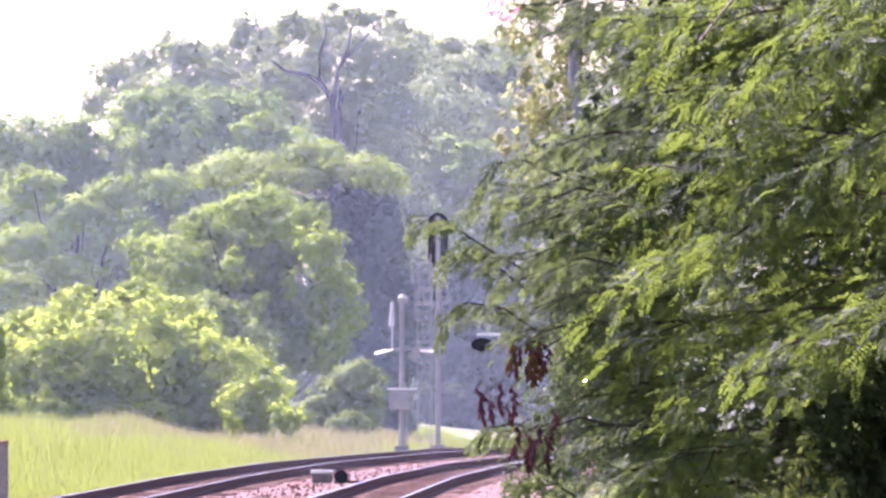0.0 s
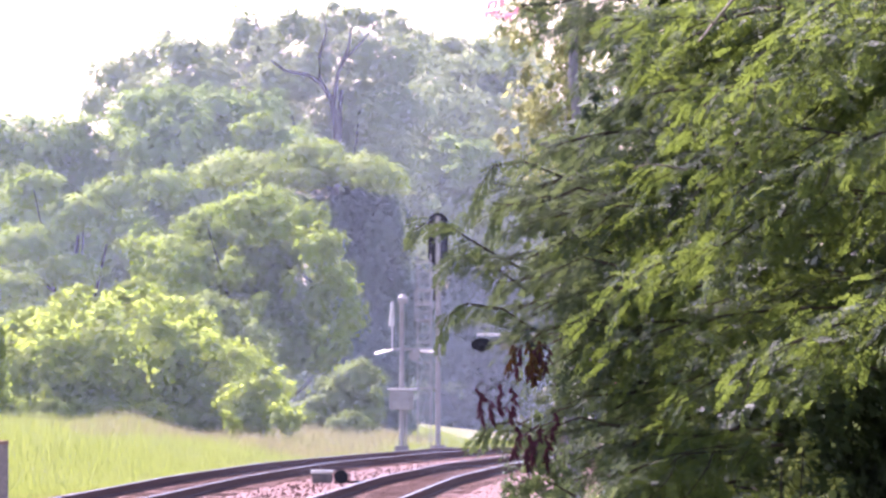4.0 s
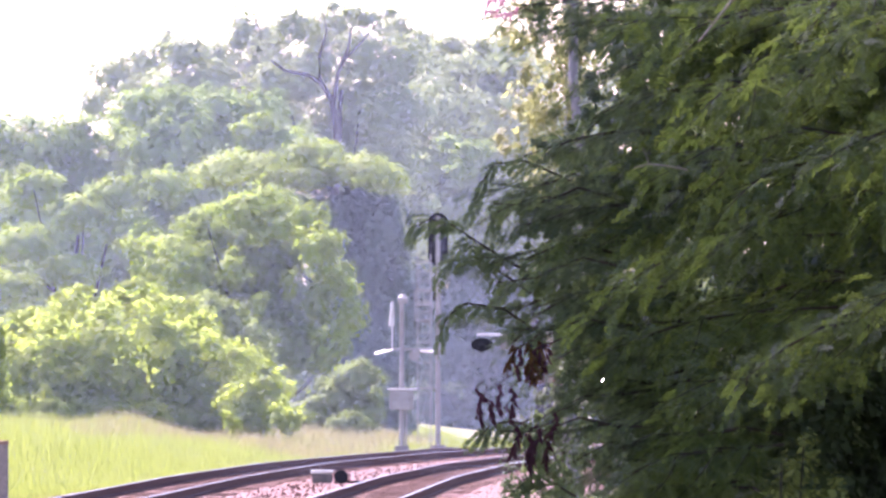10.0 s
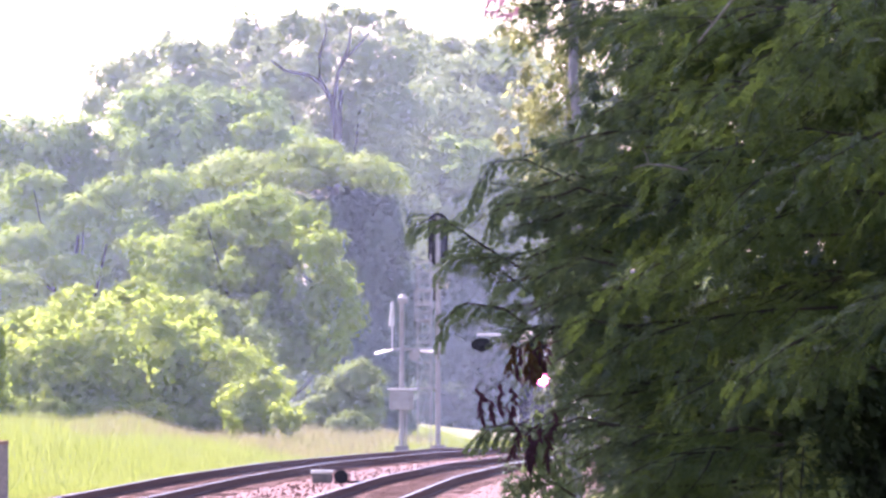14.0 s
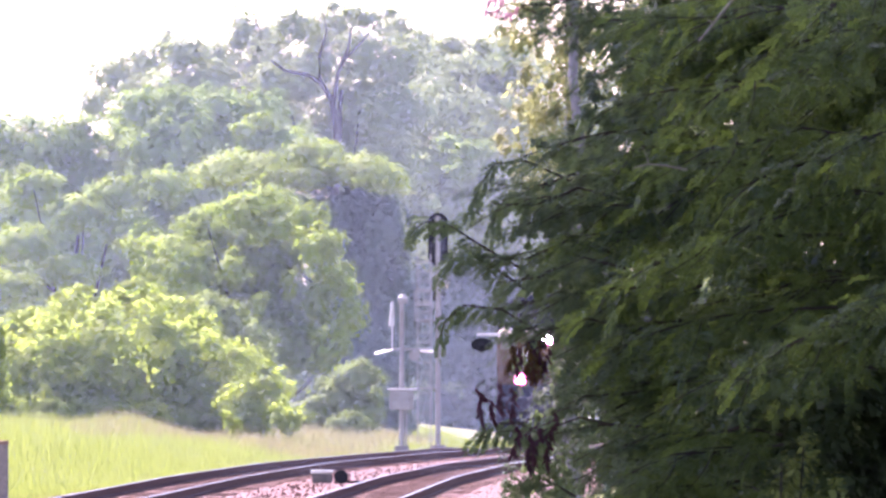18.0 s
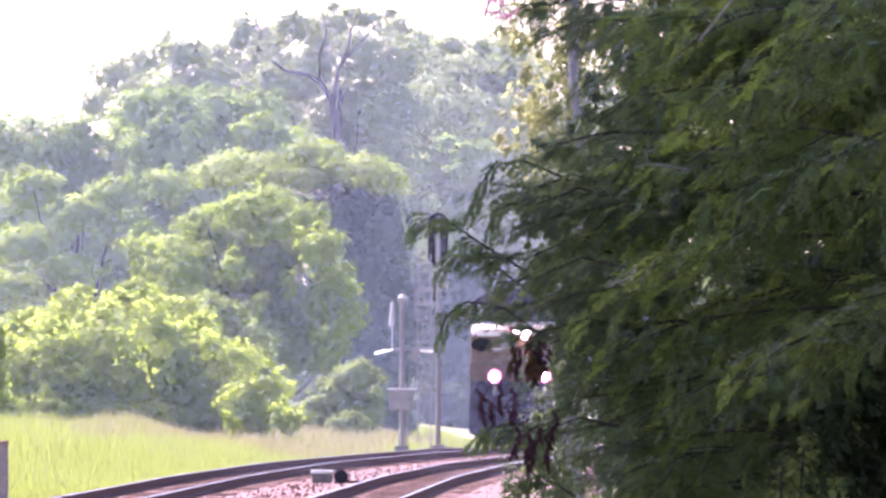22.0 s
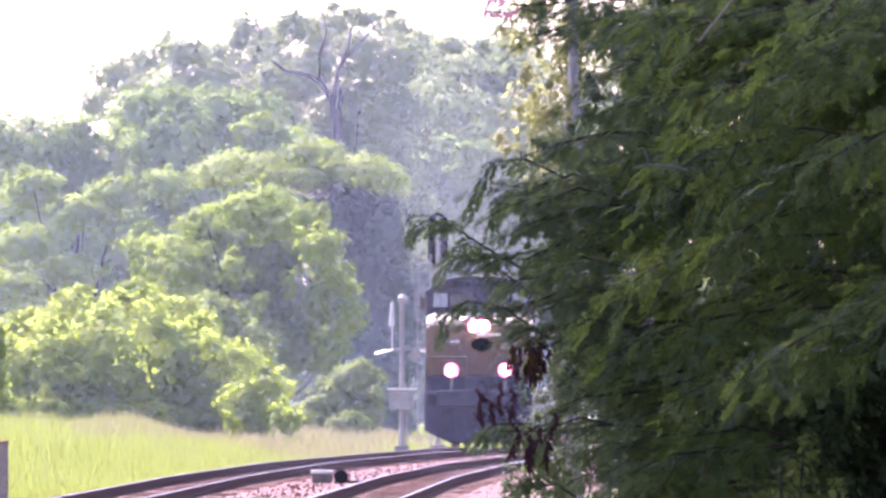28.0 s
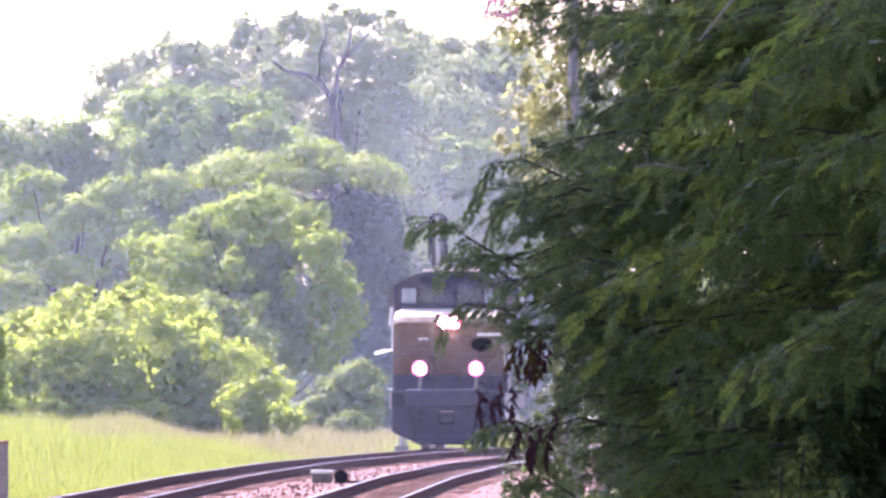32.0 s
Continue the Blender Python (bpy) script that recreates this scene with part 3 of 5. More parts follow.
# unseen trees added along the line and behind the camera to cut sky light
for i, (tx, ty, h) in enumerate(((8.0, 105.0, 10.0), (7.6, 97.0, 10.0), (-17.0, 104.0, 12.0), (-16.0, 72.0, 14.0), (-16.5, 56.0, 14.0), (-16.0, 40.0, 13.0), (-17.0, 122.0, 13.0), (-17.0, 22.0, 14.0), (-17.0, 2.0, 13.0), (-18.0, 88.0, 12.0), (8.5, 112.0, 12.0), (10.5, 124.0, 13.0), (7.5, 100.0, 10.0), (11.0, 90.0, 13.0), (9.0, 70.0, 12.0), (12.0, 50.0, 14.0), (8.0, 20.0, 11.0), (4.0, -14.0, 12.0), (-5.0, -16.0, 13.0), (12.0, -8.0, 13.0))):
    far_tree("tree", "dense green tree added out of view to block sky light", "tree", ty, [(tx + dx * 2.6, h * k, 2.6, h * 0.22) for dx, k in ((-0.6, 0.14), (0.8, 0.2), (-0.7, 0.45), (0.7, 0.5), (0.0, 0.66), (0.1, 0.85))], M_DARKGREEN, 0.6, 1.0, 3.0, seed=50 + i, group="thicket trees")
# low backing growth added to close see-through gaps in the locust's crown
for i, (tx, ty, h) in enumerate(((1.75, 121.5, 2.3), (2.5, 122.0, 2.6), (1.25, 121.0, 1.7))):
    far_tree("bush", "dense dark green young growth behind the locust tree", "bush", ty, [(tx + dx, h * k, 0.55, 0.5) for dx, k in ((-0.2, 0.3), (0.25, 0.4), (-0.15, 0.65), (0.2, 0.8))], M_FINE, 0.09, 1.6, 0.6, seed=150 + i, group="young growth", fill=0.7)
# woods that close the view behind
for i, (wx, top) in enumerate(((-26.0, 11.0), (-20.5, 13.5), (-15.0, 14.0), (-9.5, 16.5), (-4.0, 15.0), (1.5, 15.5), (7.0, 16.0), (12.5, 17.0))):
    far_tree("tree", "dense dark tree in the depth of the woods", "tree", 1330, [(wx + dx, top * k, 3.1, top * 0.16) for dx, k in ((-1.6, 0.1), (1.6, 0.12), (-1.5, 0.32), (1.5, 0.36), (-1.4, 0.56), (1.5, 0.6), (0.0, 0.78), (0.3, 0.9))], M_HAZEGREEN, 0.5, 1.3, 3.0, seed=70 + i, group="woods behind", fill=0.5)
# more unseen trees added close by to darken the locust tree
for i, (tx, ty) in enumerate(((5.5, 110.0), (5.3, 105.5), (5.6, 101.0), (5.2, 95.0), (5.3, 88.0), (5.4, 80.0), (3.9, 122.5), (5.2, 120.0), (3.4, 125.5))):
    far_tree("tree", "slim dense tree added near the locust to block sky light", "tree", ty, [(tx + dx, z, 1.5, 1.6) for dx, z in ((-0.5, 0.9), (0.8, 1.2), (-0.6, 3.2), (0.7, 3.8), (-0.3, 5.6), (0.4, 7.0))], M_DARKGREEN, 0.3, 1.4, 1.5, seed=90 + i, group="thicket trees")
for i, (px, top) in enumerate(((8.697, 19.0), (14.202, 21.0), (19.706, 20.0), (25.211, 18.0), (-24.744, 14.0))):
    far_tree("tree", "green woodland tree in the far edge of the woods", "tree", 1260, [(px + dx, top * k, 2.6, 2.8) for dx, k in ((-2, 0.25), (2, 0.3), (0, 0.5), (-2.2, 0.62), (2.3, 0.66), (0, 0.85))], M_HAZEGREEN, 0.34, 0.9, 4.0, seed=30 + i, group="woodland edge trees")


# ---- meadow ----
def build_grass():
    rng = np.random.default_rng(3)
    for name, mat, count, hgt, wide, label in (("tall_grass", M_GRASS, 80000, 0.5, 0.013, "tall bright green meadow grass beside the track"), ("seed_grass", M_SEED, 24000, 0.72, 0.016, "pinkish beige seeding grass along the bushes")):
        verts, faces = [], []
        for _ in range(count):
            if name == "tall_grass":
                y = 440 + 640 * rng.random() ** 0.8
                x = line_x(y) - 3.0 - 16 * rng.random() ** 1.3
            else:
                y = rng.uniform(770, 1000)
                x = line_x(y) - 6.5 - rng.uniform(0, 15)
            z = ground_z(x, y) - 0.03
            for _ in range(3):
                h = hgt * (1.0 + (0.9 if name == "tall_grass" else 0.15) * min(max((-7.5 - x) / 5.0, 0.0), 1.0) * min(max((y - 640.0) / 120.0, 0.0), 1.0)) * (0.85 + 0.9 * noise.noise(Vector((x * 0.35, y * 0.02, 7.0)))) * rng.uniform(0.5, 1.2) * min(1.0, 0.35 + 0.12 * (line_x(y) - 2.6 - x))
                a, lean = rng.uniform(0, 6.28), rng.normal(0, 0.22, 2) * h
                w = wide * rng.uniform(0.6, 1.3)
                bx, by = x + rng.normal(0, 0.08), y + rng.normal(0, 0.08)
                n = len(verts)
                verts += [(bx - w * math.cos(a), by - w * math.sin(a), z), (bx + w * math.cos(a), by + w * math.sin(a), z), (bx + lean[0], by + lean[1], z + h)]
                faces.append((n, n + 1, n + 2))
        tagged(sheet(name, verts, faces, mat), label, "grass", kind="stuff")


build_grass()


# ---- signals and posts ----
def build_signal_mast():
    x, y = -0.155, 790.0
    z = -0.299
    s = empty("railway_signal", pose(x, y, z), "white signal mast with dark oval head seen from behind", "railway signal")
    part("base", box(-0.25, 0.25, -0.25, 0.25, -0.2, 0.16, 0.03), M_CONCRETE, s)
    part("mast", rod((0, 0, 0.1), (0, 0, 7.15), 0.085, 0.07, 14), M_GALV, s)
    plate = bmesh.new()
    out = [(0.31 * math.cos(a), 6.95 + 0.31 * math.sin(a)) for a in np.linspace(0, math.pi, 12)] + [(0.31 * math.cos(a), 5.95 + 0.31 * math.sin(a)) for a in np.linspace(math.pi, 2 * math.pi, 12)]
    head = part("background_plate", prism(out, 0.14, 0.17, plate), M_BLACK, s, "black oval background plate")
    for k in range(3):
        part("lamp_case", rod((0, 0.12, 6.05 + 0.4 * k), (0, 0.36, 6.05 + 0.4 * k), 0.13, 0.12, 14), M_BLACK, head)
        part("hood", rod((0, 0.34, 6.09 + 0.4 * k), (0, 0.62, 6.07 + 0.4 * k), 0.14, 0.12, 14, caps=False), M_BLACK, head)
    part("bracket", box(-0.05, 0.05, 0.05, 0.16, 5.9, 6.0, 0.01), M_GALV, s)
    part("lower_head", box(-0.14, 0.05, 0.1, 0.4, 4.55, 5.35, 0.06), M_BLACK, s, "narrow black lower signal head")
    lad = part("ladder", rod((-0.62, -0.1, 0.2), (-0.62, -0.1, 6.0), 0.022, sides=6, bm=rod((-0.22, -0.1, 0.2), (-0.22, -0.1, 6.0), 0.022, sides=6)), M_GALV, s, "thin grey steel ladder")
    for k in range(18):
        part("rung", rod((-0.62, -0.1, 0.5 + 0.31 * k), (-0.22, -0.1, 0.5 + 0.31 * k), 0.012, sides=6), M_GALV, lad)
    plat = part("platform", box(-0.72, 0.1, -0.3, 0.5, 3.95, 4.0, 0.01), M_GALV, s)
    for a in (-0.7, 0.08):
        part("rail_post", rod((a, -0.28, 4.0), (a, -0.28, 4.9), 0.018, sides=6), M_GALV, plat)
    part("guard_rail", rod((-0.7, -0.28, 4.9), (0.08, -0.28, 4.9), 0.018, sides=6), M_GALV, plat)
    part("guard_rail", rod((-0.7, -0.28, 4.45), (0.08, -0.28, 4.45), 0.018, sides=6), M_GALV, plat)
    part("lower_step", box(-0.66, -0.05, -0.16, 0.1, 1.86, 1.92, 0.01), M_GALV, s)


def build_equipment_mast():
    x, y = -1.247, 782.0
    z = -0.274
    s = empty("equipment_mast", pose(x, y, z), "grey steel mast with cabinet, crossarm and small fittings", "mast")
    part("base", box(-0.22, 0.22, -0.22, 0.22, -0.2, 0.14, 0.03), M_CONCRETE, s)
    part("mast", rod((0, 0, 0.1), (0, 0, 4.6), 0.085, 0.07, 14), M_GALV, s)
    part("top_box", box(-0.13, 0.2, -0.14, 0.14, 4.44, 4.62, 0.05), M_GALV, s)
    part("top_cap", rod((0.03, 0, 4.6), (0.03, 0, 4.72), 0.17, 0.05, 12), M_GALV, s)
    part("crossarm", box(-0.5, 0.88, -0.04, 0.04, 3.02, 3.09, 0.01), M_GALV, s)
    slant = box(-0.27, 0.27, -0.2, 0.2, -0.02, 0.02, 0.01)
    bmesh.ops.transform(slant, matrix=pose(-0.55, 0, 2.98, 8, -14, 0), verts=slant.verts[:])
    part("panel", slant, M_WHITE, s, "small slanted white panel")
    slant = box(-0.2, 0.2, -0.2, 0.2, -0.02, 0.02, 0.01)
    bmesh.ops.transform(slant, matrix=pose(0.75, 0, 3.0, 8, 6, 0), verts=slant.verts[:])
    part("panel", slant, M_WHITE, s, "small white panel")
    part("round_case", rod((0.38, -0.14, 2.86), (0.38, 0.12, 2.86), 0.17, 0.15, 18), M_GALV, s)
    part("hanging_tube", rod((-0.31, -0.1, 3.75), (-0.29, -0.1, 4.5), 0.1, 0.04, 10), M_WHITE, s, "white hanging tube")
    part("hanging_wire", rod((-0.29, -0.1, 3.1), (-0.29, -0.1, 3.78), 0.025, sides=6), M_WHITE, s)
    cab = part("cabinet", box(-0.37, 0.36, -0.28, 0.1, 1.22, 1.82, 0.03), M_GALV, s, "grey metal cabinet")
    part("cabinet_roof", box(-0.43, 0.46, -0.33, 0.14, 1.82, 1.87, 0.015), M_WHITE, cab)
    part("cabinet_door", box(-0.31, 0.3, -0.295, -0.283, 1.28, 1.76, 0.004), M_GALV, cab)
    part("latch", box(0.22, 0.26, -0.315, -0.296, 1.48, 1.58, 0.004), M_STEEL, cab)
    part("conduit", rod((0.14, -0.05, 0.0), (0.14, -0.05, 1.25), 0.03, sides=8), M_GALV, s)


def build_flasher():
    x, y = 0.836, 330.0
    z = ground_z(x, y)
    s = empty("crossing_signal", pose(x, y, z), "level crossing flasher with black hooded lamps on a pale arm", "crossing signal")
    h = 2.475 - z
    part("base", box(0.42, 0.82, -0.2, 0.2, -0.1, 0.12, 0.03), M_CONCRETE, s)
    part("post", rod((0.62, 0, 0.1), (0.62, 0, h + 0.2), 0.05, sides=14), M_STEEL, s)
    part("junction_box", box(-0.1, 0.1, -0.09, 0.09, h - 0.09, h + 0.09, 0.02), M_GALV, s)
    part("lamp_arm", box(-0.4, 0.66, -0.03, 0.03, h + 0.08, h + 0.115, 0.008), M_WHITE, s, "pale horizontal lamp arm")
    for a in (-0.34, 0.35):
        plate = part("lamp_plate", rod((a, 0.02, h - 0.03), (a, 0.05, h - 0.03), 0.085, sides=24), M_BLACK, s, "round black lamp plate")
        part("hood", prism([(a + 0.14 * math.cos(q), h - 0.03 + 0.085 * math.sin(q)) for q in np.linspace(0, 2 * math.pi, 20, endpoint=False)], -0.2, 0.02), M_BLACK, plate)
        part("lens", rod((a, -0.225, h - 0.07), (a, -0.2, h - 0.07), 0.05, 0.055, 18), M_BLACK, plate)


def build_posts():
    p = empty("utility_pole", pose(1.726, 345, ground_z(1.726, 345)), "weathered grey wooden utility pole behind the foliage", "utility pole")
    part("pole", rod((0, 0, -0.3), (0.02, 0, 9.2), 0.13, 0.1, 16), M_GREYBARK, p)
    part("crossarm", box(-1.1, 1.1, -0.06, 0.06, 8.5, 8.62, 0.012), M_GREYBARK, p)
    for a in (-1.0, -0.5, 0.5, 1.0):
        part("insulator", rod((a, 0, 8.62), (a, 0, 8.78), 0.05, 0.03, 10), M_GALV, p)
    q = empty("marker_post", pose(-8.028, 470, ground_z(-8.028, 470)), "weathered pale grey post with rounded top beside the track", "post")
    part("shaft", box(-0.14, 0.13, -0.13, 0.13, -0.2, 1.25, 0.035), M_CONCRETE, q)
    part("cap", box(-0.15, 0.14, -0.14, 0.14, 1.22, 1.29, 0.02), M_TIE, q, "brown weathered cap")
    part("footing", box(-0.35, 0.5, -0.3, 0.3, -0.2, 0.12, 0.09), M_CONCRETE, q)
    z = line_z(540) - 0.22
    b = empty("trackside_box", pose(-2.421, 538, z), "low white-topped equipment box between the tracks", "equipment box")
    part("body", box(-0.3, 0.12, -0.22, 0.22, 0, 0.2, 0.02), M_STEEL, b)
    part("lid", box(-0.33, 0.14, -0.25, 0.25, 0.2, 0.27, 0.02), M_WHITE, b, "white painted lid")
    part("motor_case", rod((0.3, -0.2, 0.13), (0.3, 0.2, 0.13), 0.15, sides=16), M_BLACK, b, "dark round housing")
    part("cable", tube([(0.3, 0, 0.02), (0.7, 0.1, 0.03), (1.1, 0.1, 0.0)], [0.03, 0.03, 0.03], 6), M_BLACK, b)


build_signal_mast()
build_equipment_mast()
build_flasher()
build_posts()


# ---- the locomotive ----
def build_locomotive():
    """Front at y = 0, rear towards +y, rail tops at z = 0."""
    loco = empty("locomotive", pose(0, 0, 0), "dark blue and yellow diesel locomotive with lit headlights", "locomotive")
    plow = [(-1.5, 0.62), (-1.42, 0.42), (-0.78, 0.12), (0.78, 0.12), (1.42, 0.42), (1.5, 0.62), (1.5, 1.15), (-1.5, 1.15)]
    pilot = part("pilot", prism(plow, 0.25, 0.45, bevel=0.02), M_BLUE, loco, "dark blue snow plough pilot")
    part("coupler", box(-0.16, 0.16, -0.35, 0.3, 0.72, 1.0, 0.05), M_BLACK, pilot)
    part("coupler_jaw", box(-0.24, 0.2, -0.52, -0.3, 0.68, 1.04, 0.08), M_BLACK, pilot)
    for a in (-0.95, -0.75, 0.75, 0.95):
        part("air_hose", tube([(a, 0.24, 1.05), (a, 0.1, 0.8), (a * 0.95, 0.12, 0.5), (a * 0.9, 0.16, 0.42)], [0.03] * 4, 7), M_BLACK, pilot)
    part("underframe", box(-1.5, 1.5, 0.5, 21.6, 1.1, 1.5, 0.03), M_BLUE, loco)
    part("anti_climber", box(-1.15, 1.15, 0.1, 0.55, 1.15, 1.62, 0.04), M_BLUE, loco)
    part("front_platform", box(-1.52, 1.52, 0.3, 1.3, 1.5, 1.58, 0.02), M_BLUE, loco)
    for sx in (-1, 1):
        st = part("step_well", box(min(sx * 1.18, sx * 1.53), max(sx * 1.18, sx * 1.53), 0.5, 1.15, 0.45, 1.5, 0.02), M_BLUE, loco)
        for k in range(4):
            part("step", box(min(sx * 1.2, sx * 1.54), max(sx * 1.2, sx * 1.54), 0.42, 0.52, 0.5 + 0.26 * k, 0.53 + 0.26 * k, 0.006), M_PIPE, st)
        rail = part("handrail", rod((sx * 1.48, 0.4, 1.55), (sx * 1.48, 0.4, 2.55), 0.02, sides=8), M_PIPE, loco, "pale front handrail")
        part("top_rail", rod((sx * 1.48, 0.4, 2.55), (sx * 0.35, 0.36, 2.55), 0.02, sides=8), M_PIPE, rail)
        part("stanchion", rod((sx * 0.35, 0.36, 1.58), (sx * 0.35, 0.36, 2.55), 0.02, sides=8), M_PIPE, rail)
        lamp = part("ditch_light", rod((sx * 0.76, 0.28, 2.18), (sx * 0.76, 0.5, 2.18), 0.19, 0.15, 20), M_BLACK, loco, "bright ditch light")
        part("halo_ring", rod((sx * 0.76, 0.265, 2.18), (sx * 0.76, 0.279, 2.18), 0.2, 0.19, 24), M_HALO, lamp, "pink halo ring around the lamp")
        part("lens", rod((sx * 0.76, 0.235, 2.18), (sx * 0.76, 0.262, 2.18), 0.09, 0.095, 20), M_LAMP, lamp, "lit lamp lens")
        part("lamp_bracket", box(sx * 0.76 - 0.05, sx * 0.76 + 0.05, 0.4, 0.46, 1.55, 2.05, 0.01), M_STEEL, lamp)
    # low front panels under the nose
    part("nose_skirt", box(-1.47, 1.47, 0.95, 1.3, 1.5, 2.02, 0.03), M_BLUE, loco, "dark blue lower nose")
    nose = prism([(-1.5, 2.02), (1.5, 2.02), (1.5, 3.38), (1.35, 3.46), (-1.35, 3.46), (-1.5, 3.38)], 1.0, 2.75, bevel=0.05)
    nose = part("nose", nose, M_YELLOW, loco, "darkened yellow nose")
    top = prism([(-1.49, 3.5), (-1.3, 3.6), (1.3, 3.6), (1.49, 3.5), (1.49, 3.4), (-1.49, 3.4)], 1.3, 2.74)
    for v in top.verts:
        if v.co.y > 2:
            v.co.z += 0.22
    part("nose_top", top, M_PALEROOF, nose, "sunlit pale nose top")
    part("nose_door", box(0.32, 0.92, 0.985, 1.0, 2.1, 3.35, 0.006), M_YELLOW, nose)
    part("grab_iron", rod((-0.95, 0.93, 2.95), (-0.5, 0.93, 2.95), 0.02, sides=8), M_PIPE, nose)
    part("number_strip", box(-0.82, -0.55, 0.975, 0.99, 2.92, 3.02, 0.004), M_WHITE, nose)
    hl = part("headlight", box(-0.36, 0.36, 1.02, 1.4, 3.2, 3.68, 0.05), M_BLACK, nose, "twin headlight housing")
    for a in (-0.13, 0.13):
        part("halo_ring", rod((a, 0.99, 3.44), (a, 1.02, 3.44), 0.2, 0.19, 24), M_HALO, hl, "pink halo ring around the lamp")
        part("lens", rod((a, 0.955, 3.44), (a, 0.985, 3.44), 0.12, 0.125, 20), M_LAMP, hl, "lit lamp lens")
    cab = part("cab", prism([(-1.55, 1.5), (1.55, 1.5), (1.55, 4.42), (0.95, 4.74), (-0.95, 4.74), (-1.55, 4.42)], 2.7, 5.4, bevel=0.05), M_BLUE, loco, "dark blue cab")
    part("cab_roof", prism([(-1.58, 4.4), (-0.97, 4.73), (-0.55, 4.83), (0.55, 4.83), (0.97, 4.73), (1.58, 4.4), (1.5, 4.36), (-1.5, 4.36)], 2.6, 5.5), M_BLUE, cab)
    part("roof_ledge", box(-0.75, 0.75, 2.7, 4.6, 4.82, 4.88, 0.02), M_PALEROOF, cab, "pale roof unit, sunlit in colour")
    for a, half in ((-1.13, 0.2), (-0.5, 0.32), (0.5, 0.32), (1.13, 0.2)):
        w = part("windshield", box(a - half - 0.04, a + half + 0.04, 2.665, 2.69, 3.93, 4.4, 0.01), M_BLACK, cab)
        part("pane", box(a - half, a + half, 2.65, 2.662, 3.97, 4.36, 0.004), M_PANE if half < 0.3 else M_GLASS, w)
        if half > 0.3:
            part("wiper", rod((a, 2.64, 3.98), (a + 0.2, 2.64, 4.3), 0.012, sides=6), M_BLACK, w)
    for sx in (-1, 1):
        m = part("mirror", box(min(sx * 1.56, sx * 1.72), max(sx * 1.56, sx * 1.72), 3.1, 3.16, 3.85, 4.25, 0.01), M_STEEL, cab)
        part("side_window", box(min(sx * 1.552, sx * 1.57), max(sx * 1.552, sx * 1.57), 3.5, 4.9, 3.75, 4.3, 0.006), M_GLASS, cab)
        part("number_board", box(sx * 0.55 - 0.28, sx * 0.55 + 0.28, 2.6, 2.62, 4.5, 4.68, 0.006), M_BLACK, cab)
    horn = part("horn", rod((0.2, 3.6, 4.95), (0.2, 3.1, 4.97), 0.03, 0.09, 12), M_STEEL, cab)
    part("horn_bell", rod((0.38, 3.6, 4.95), (0.38, 3.2, 4.97), 0.03, 0.08, 12), M_STEEL, horn)
    part("aerial", rod((-0.5, 3.6, 4.85), (-0.5, 3.6, 5.05), 0.02, sides=6), M_BLACK, cab)
    hood = part("long_hood", prism([(-1.0, 1.5), (1.0, 1.5), (1.0, 4.3), (0.75, 4.55), (-0.75, 4.55), (-1.0, 4.3)], 5.4, 20.6, bevel=0.05), M_YELLOW, loco, "yellow long engine hood")
    part("radiator", box(-1.5, 1.5, 16.0, 20.4, 3.9, 4.7, 0.06), M_BLUE, hood, "dark blue radiator wings")
    part("exhaust_stack", box(-0.3, 0.3, 11.2, 12.0, 4.55, 4.78, 0.03), M_BLACK, hood)
    for k in range(8):
        for sx in (-1, 1):
            part("hood_door", box(min(sx * 1.0, sx * 1.02), max(sx * 1.0, sx * 1.02), 6.0 + 1.2 * k, 7.1 + 1.2 * k, 1.7, 3.8, 0.006), M_YELLOW, hood)
    part("rear_platform", box(-1.52, 1.52, 20.6, 21.9, 1.5, 1.58, 0.02), M_BLUE, loco)
    part("fuel_tank", prism([(-1.3, 1.1), (-1.4, 0.6), (-1.1, 0.3), (1.1, 0.3), (1.4, 0.6), (1.3, 1.1)], 8.2, 13.6, bevel=0.04), M_BLACK, loco)
    for y in (2.6, 15.6):
        truck = part("truck_frame", box(-1.2, 1.2, y, y + 4.6, 0.45, 0.95, 0.06), M_STEEL, loco, "steel six-wheel truck")
        for k in range(3):
            for sx in (-1, 1):
                part("wheel", rod((sx * 0.69, y + 0.45 + 1.85 * k, 0.53), (sx * 0.81, y + 0.45 + 1.85 * k, 0.53), 0.53, sides=28), M_WHEEL, truck)
            part("axle", rod((-0.7, y + 0.45 + 1.85 * k, 0.53), (0.7, y + 0.45 + 1.85 * k, 0.53), 0.09, sides=10), M_STEEL, truck)
    return loco


LOCO = build_locomotive()


# ---- the locust tree beside the camera's line of sight ----
def leaflet(verts, faces, base, way, up, length, width):
    side = way.cross(up).normalized()
    keel = up * width * 0.22
    n = len(verts)
    verts += [base, base + way * length * 0.28 + side * width * 0.45 + keel, base + way * length * 0.72 + side * width * 0.42 + keel, base + way * length,
              base + way * length * 0.72 - side * width * 0.42 + keel, base + way * length * 0.28 - side * width * 0.45 + keel]
    faces += [(n, n + 1, n + 2, n + 3), (n, n + 3, n + 4, n + 5)]


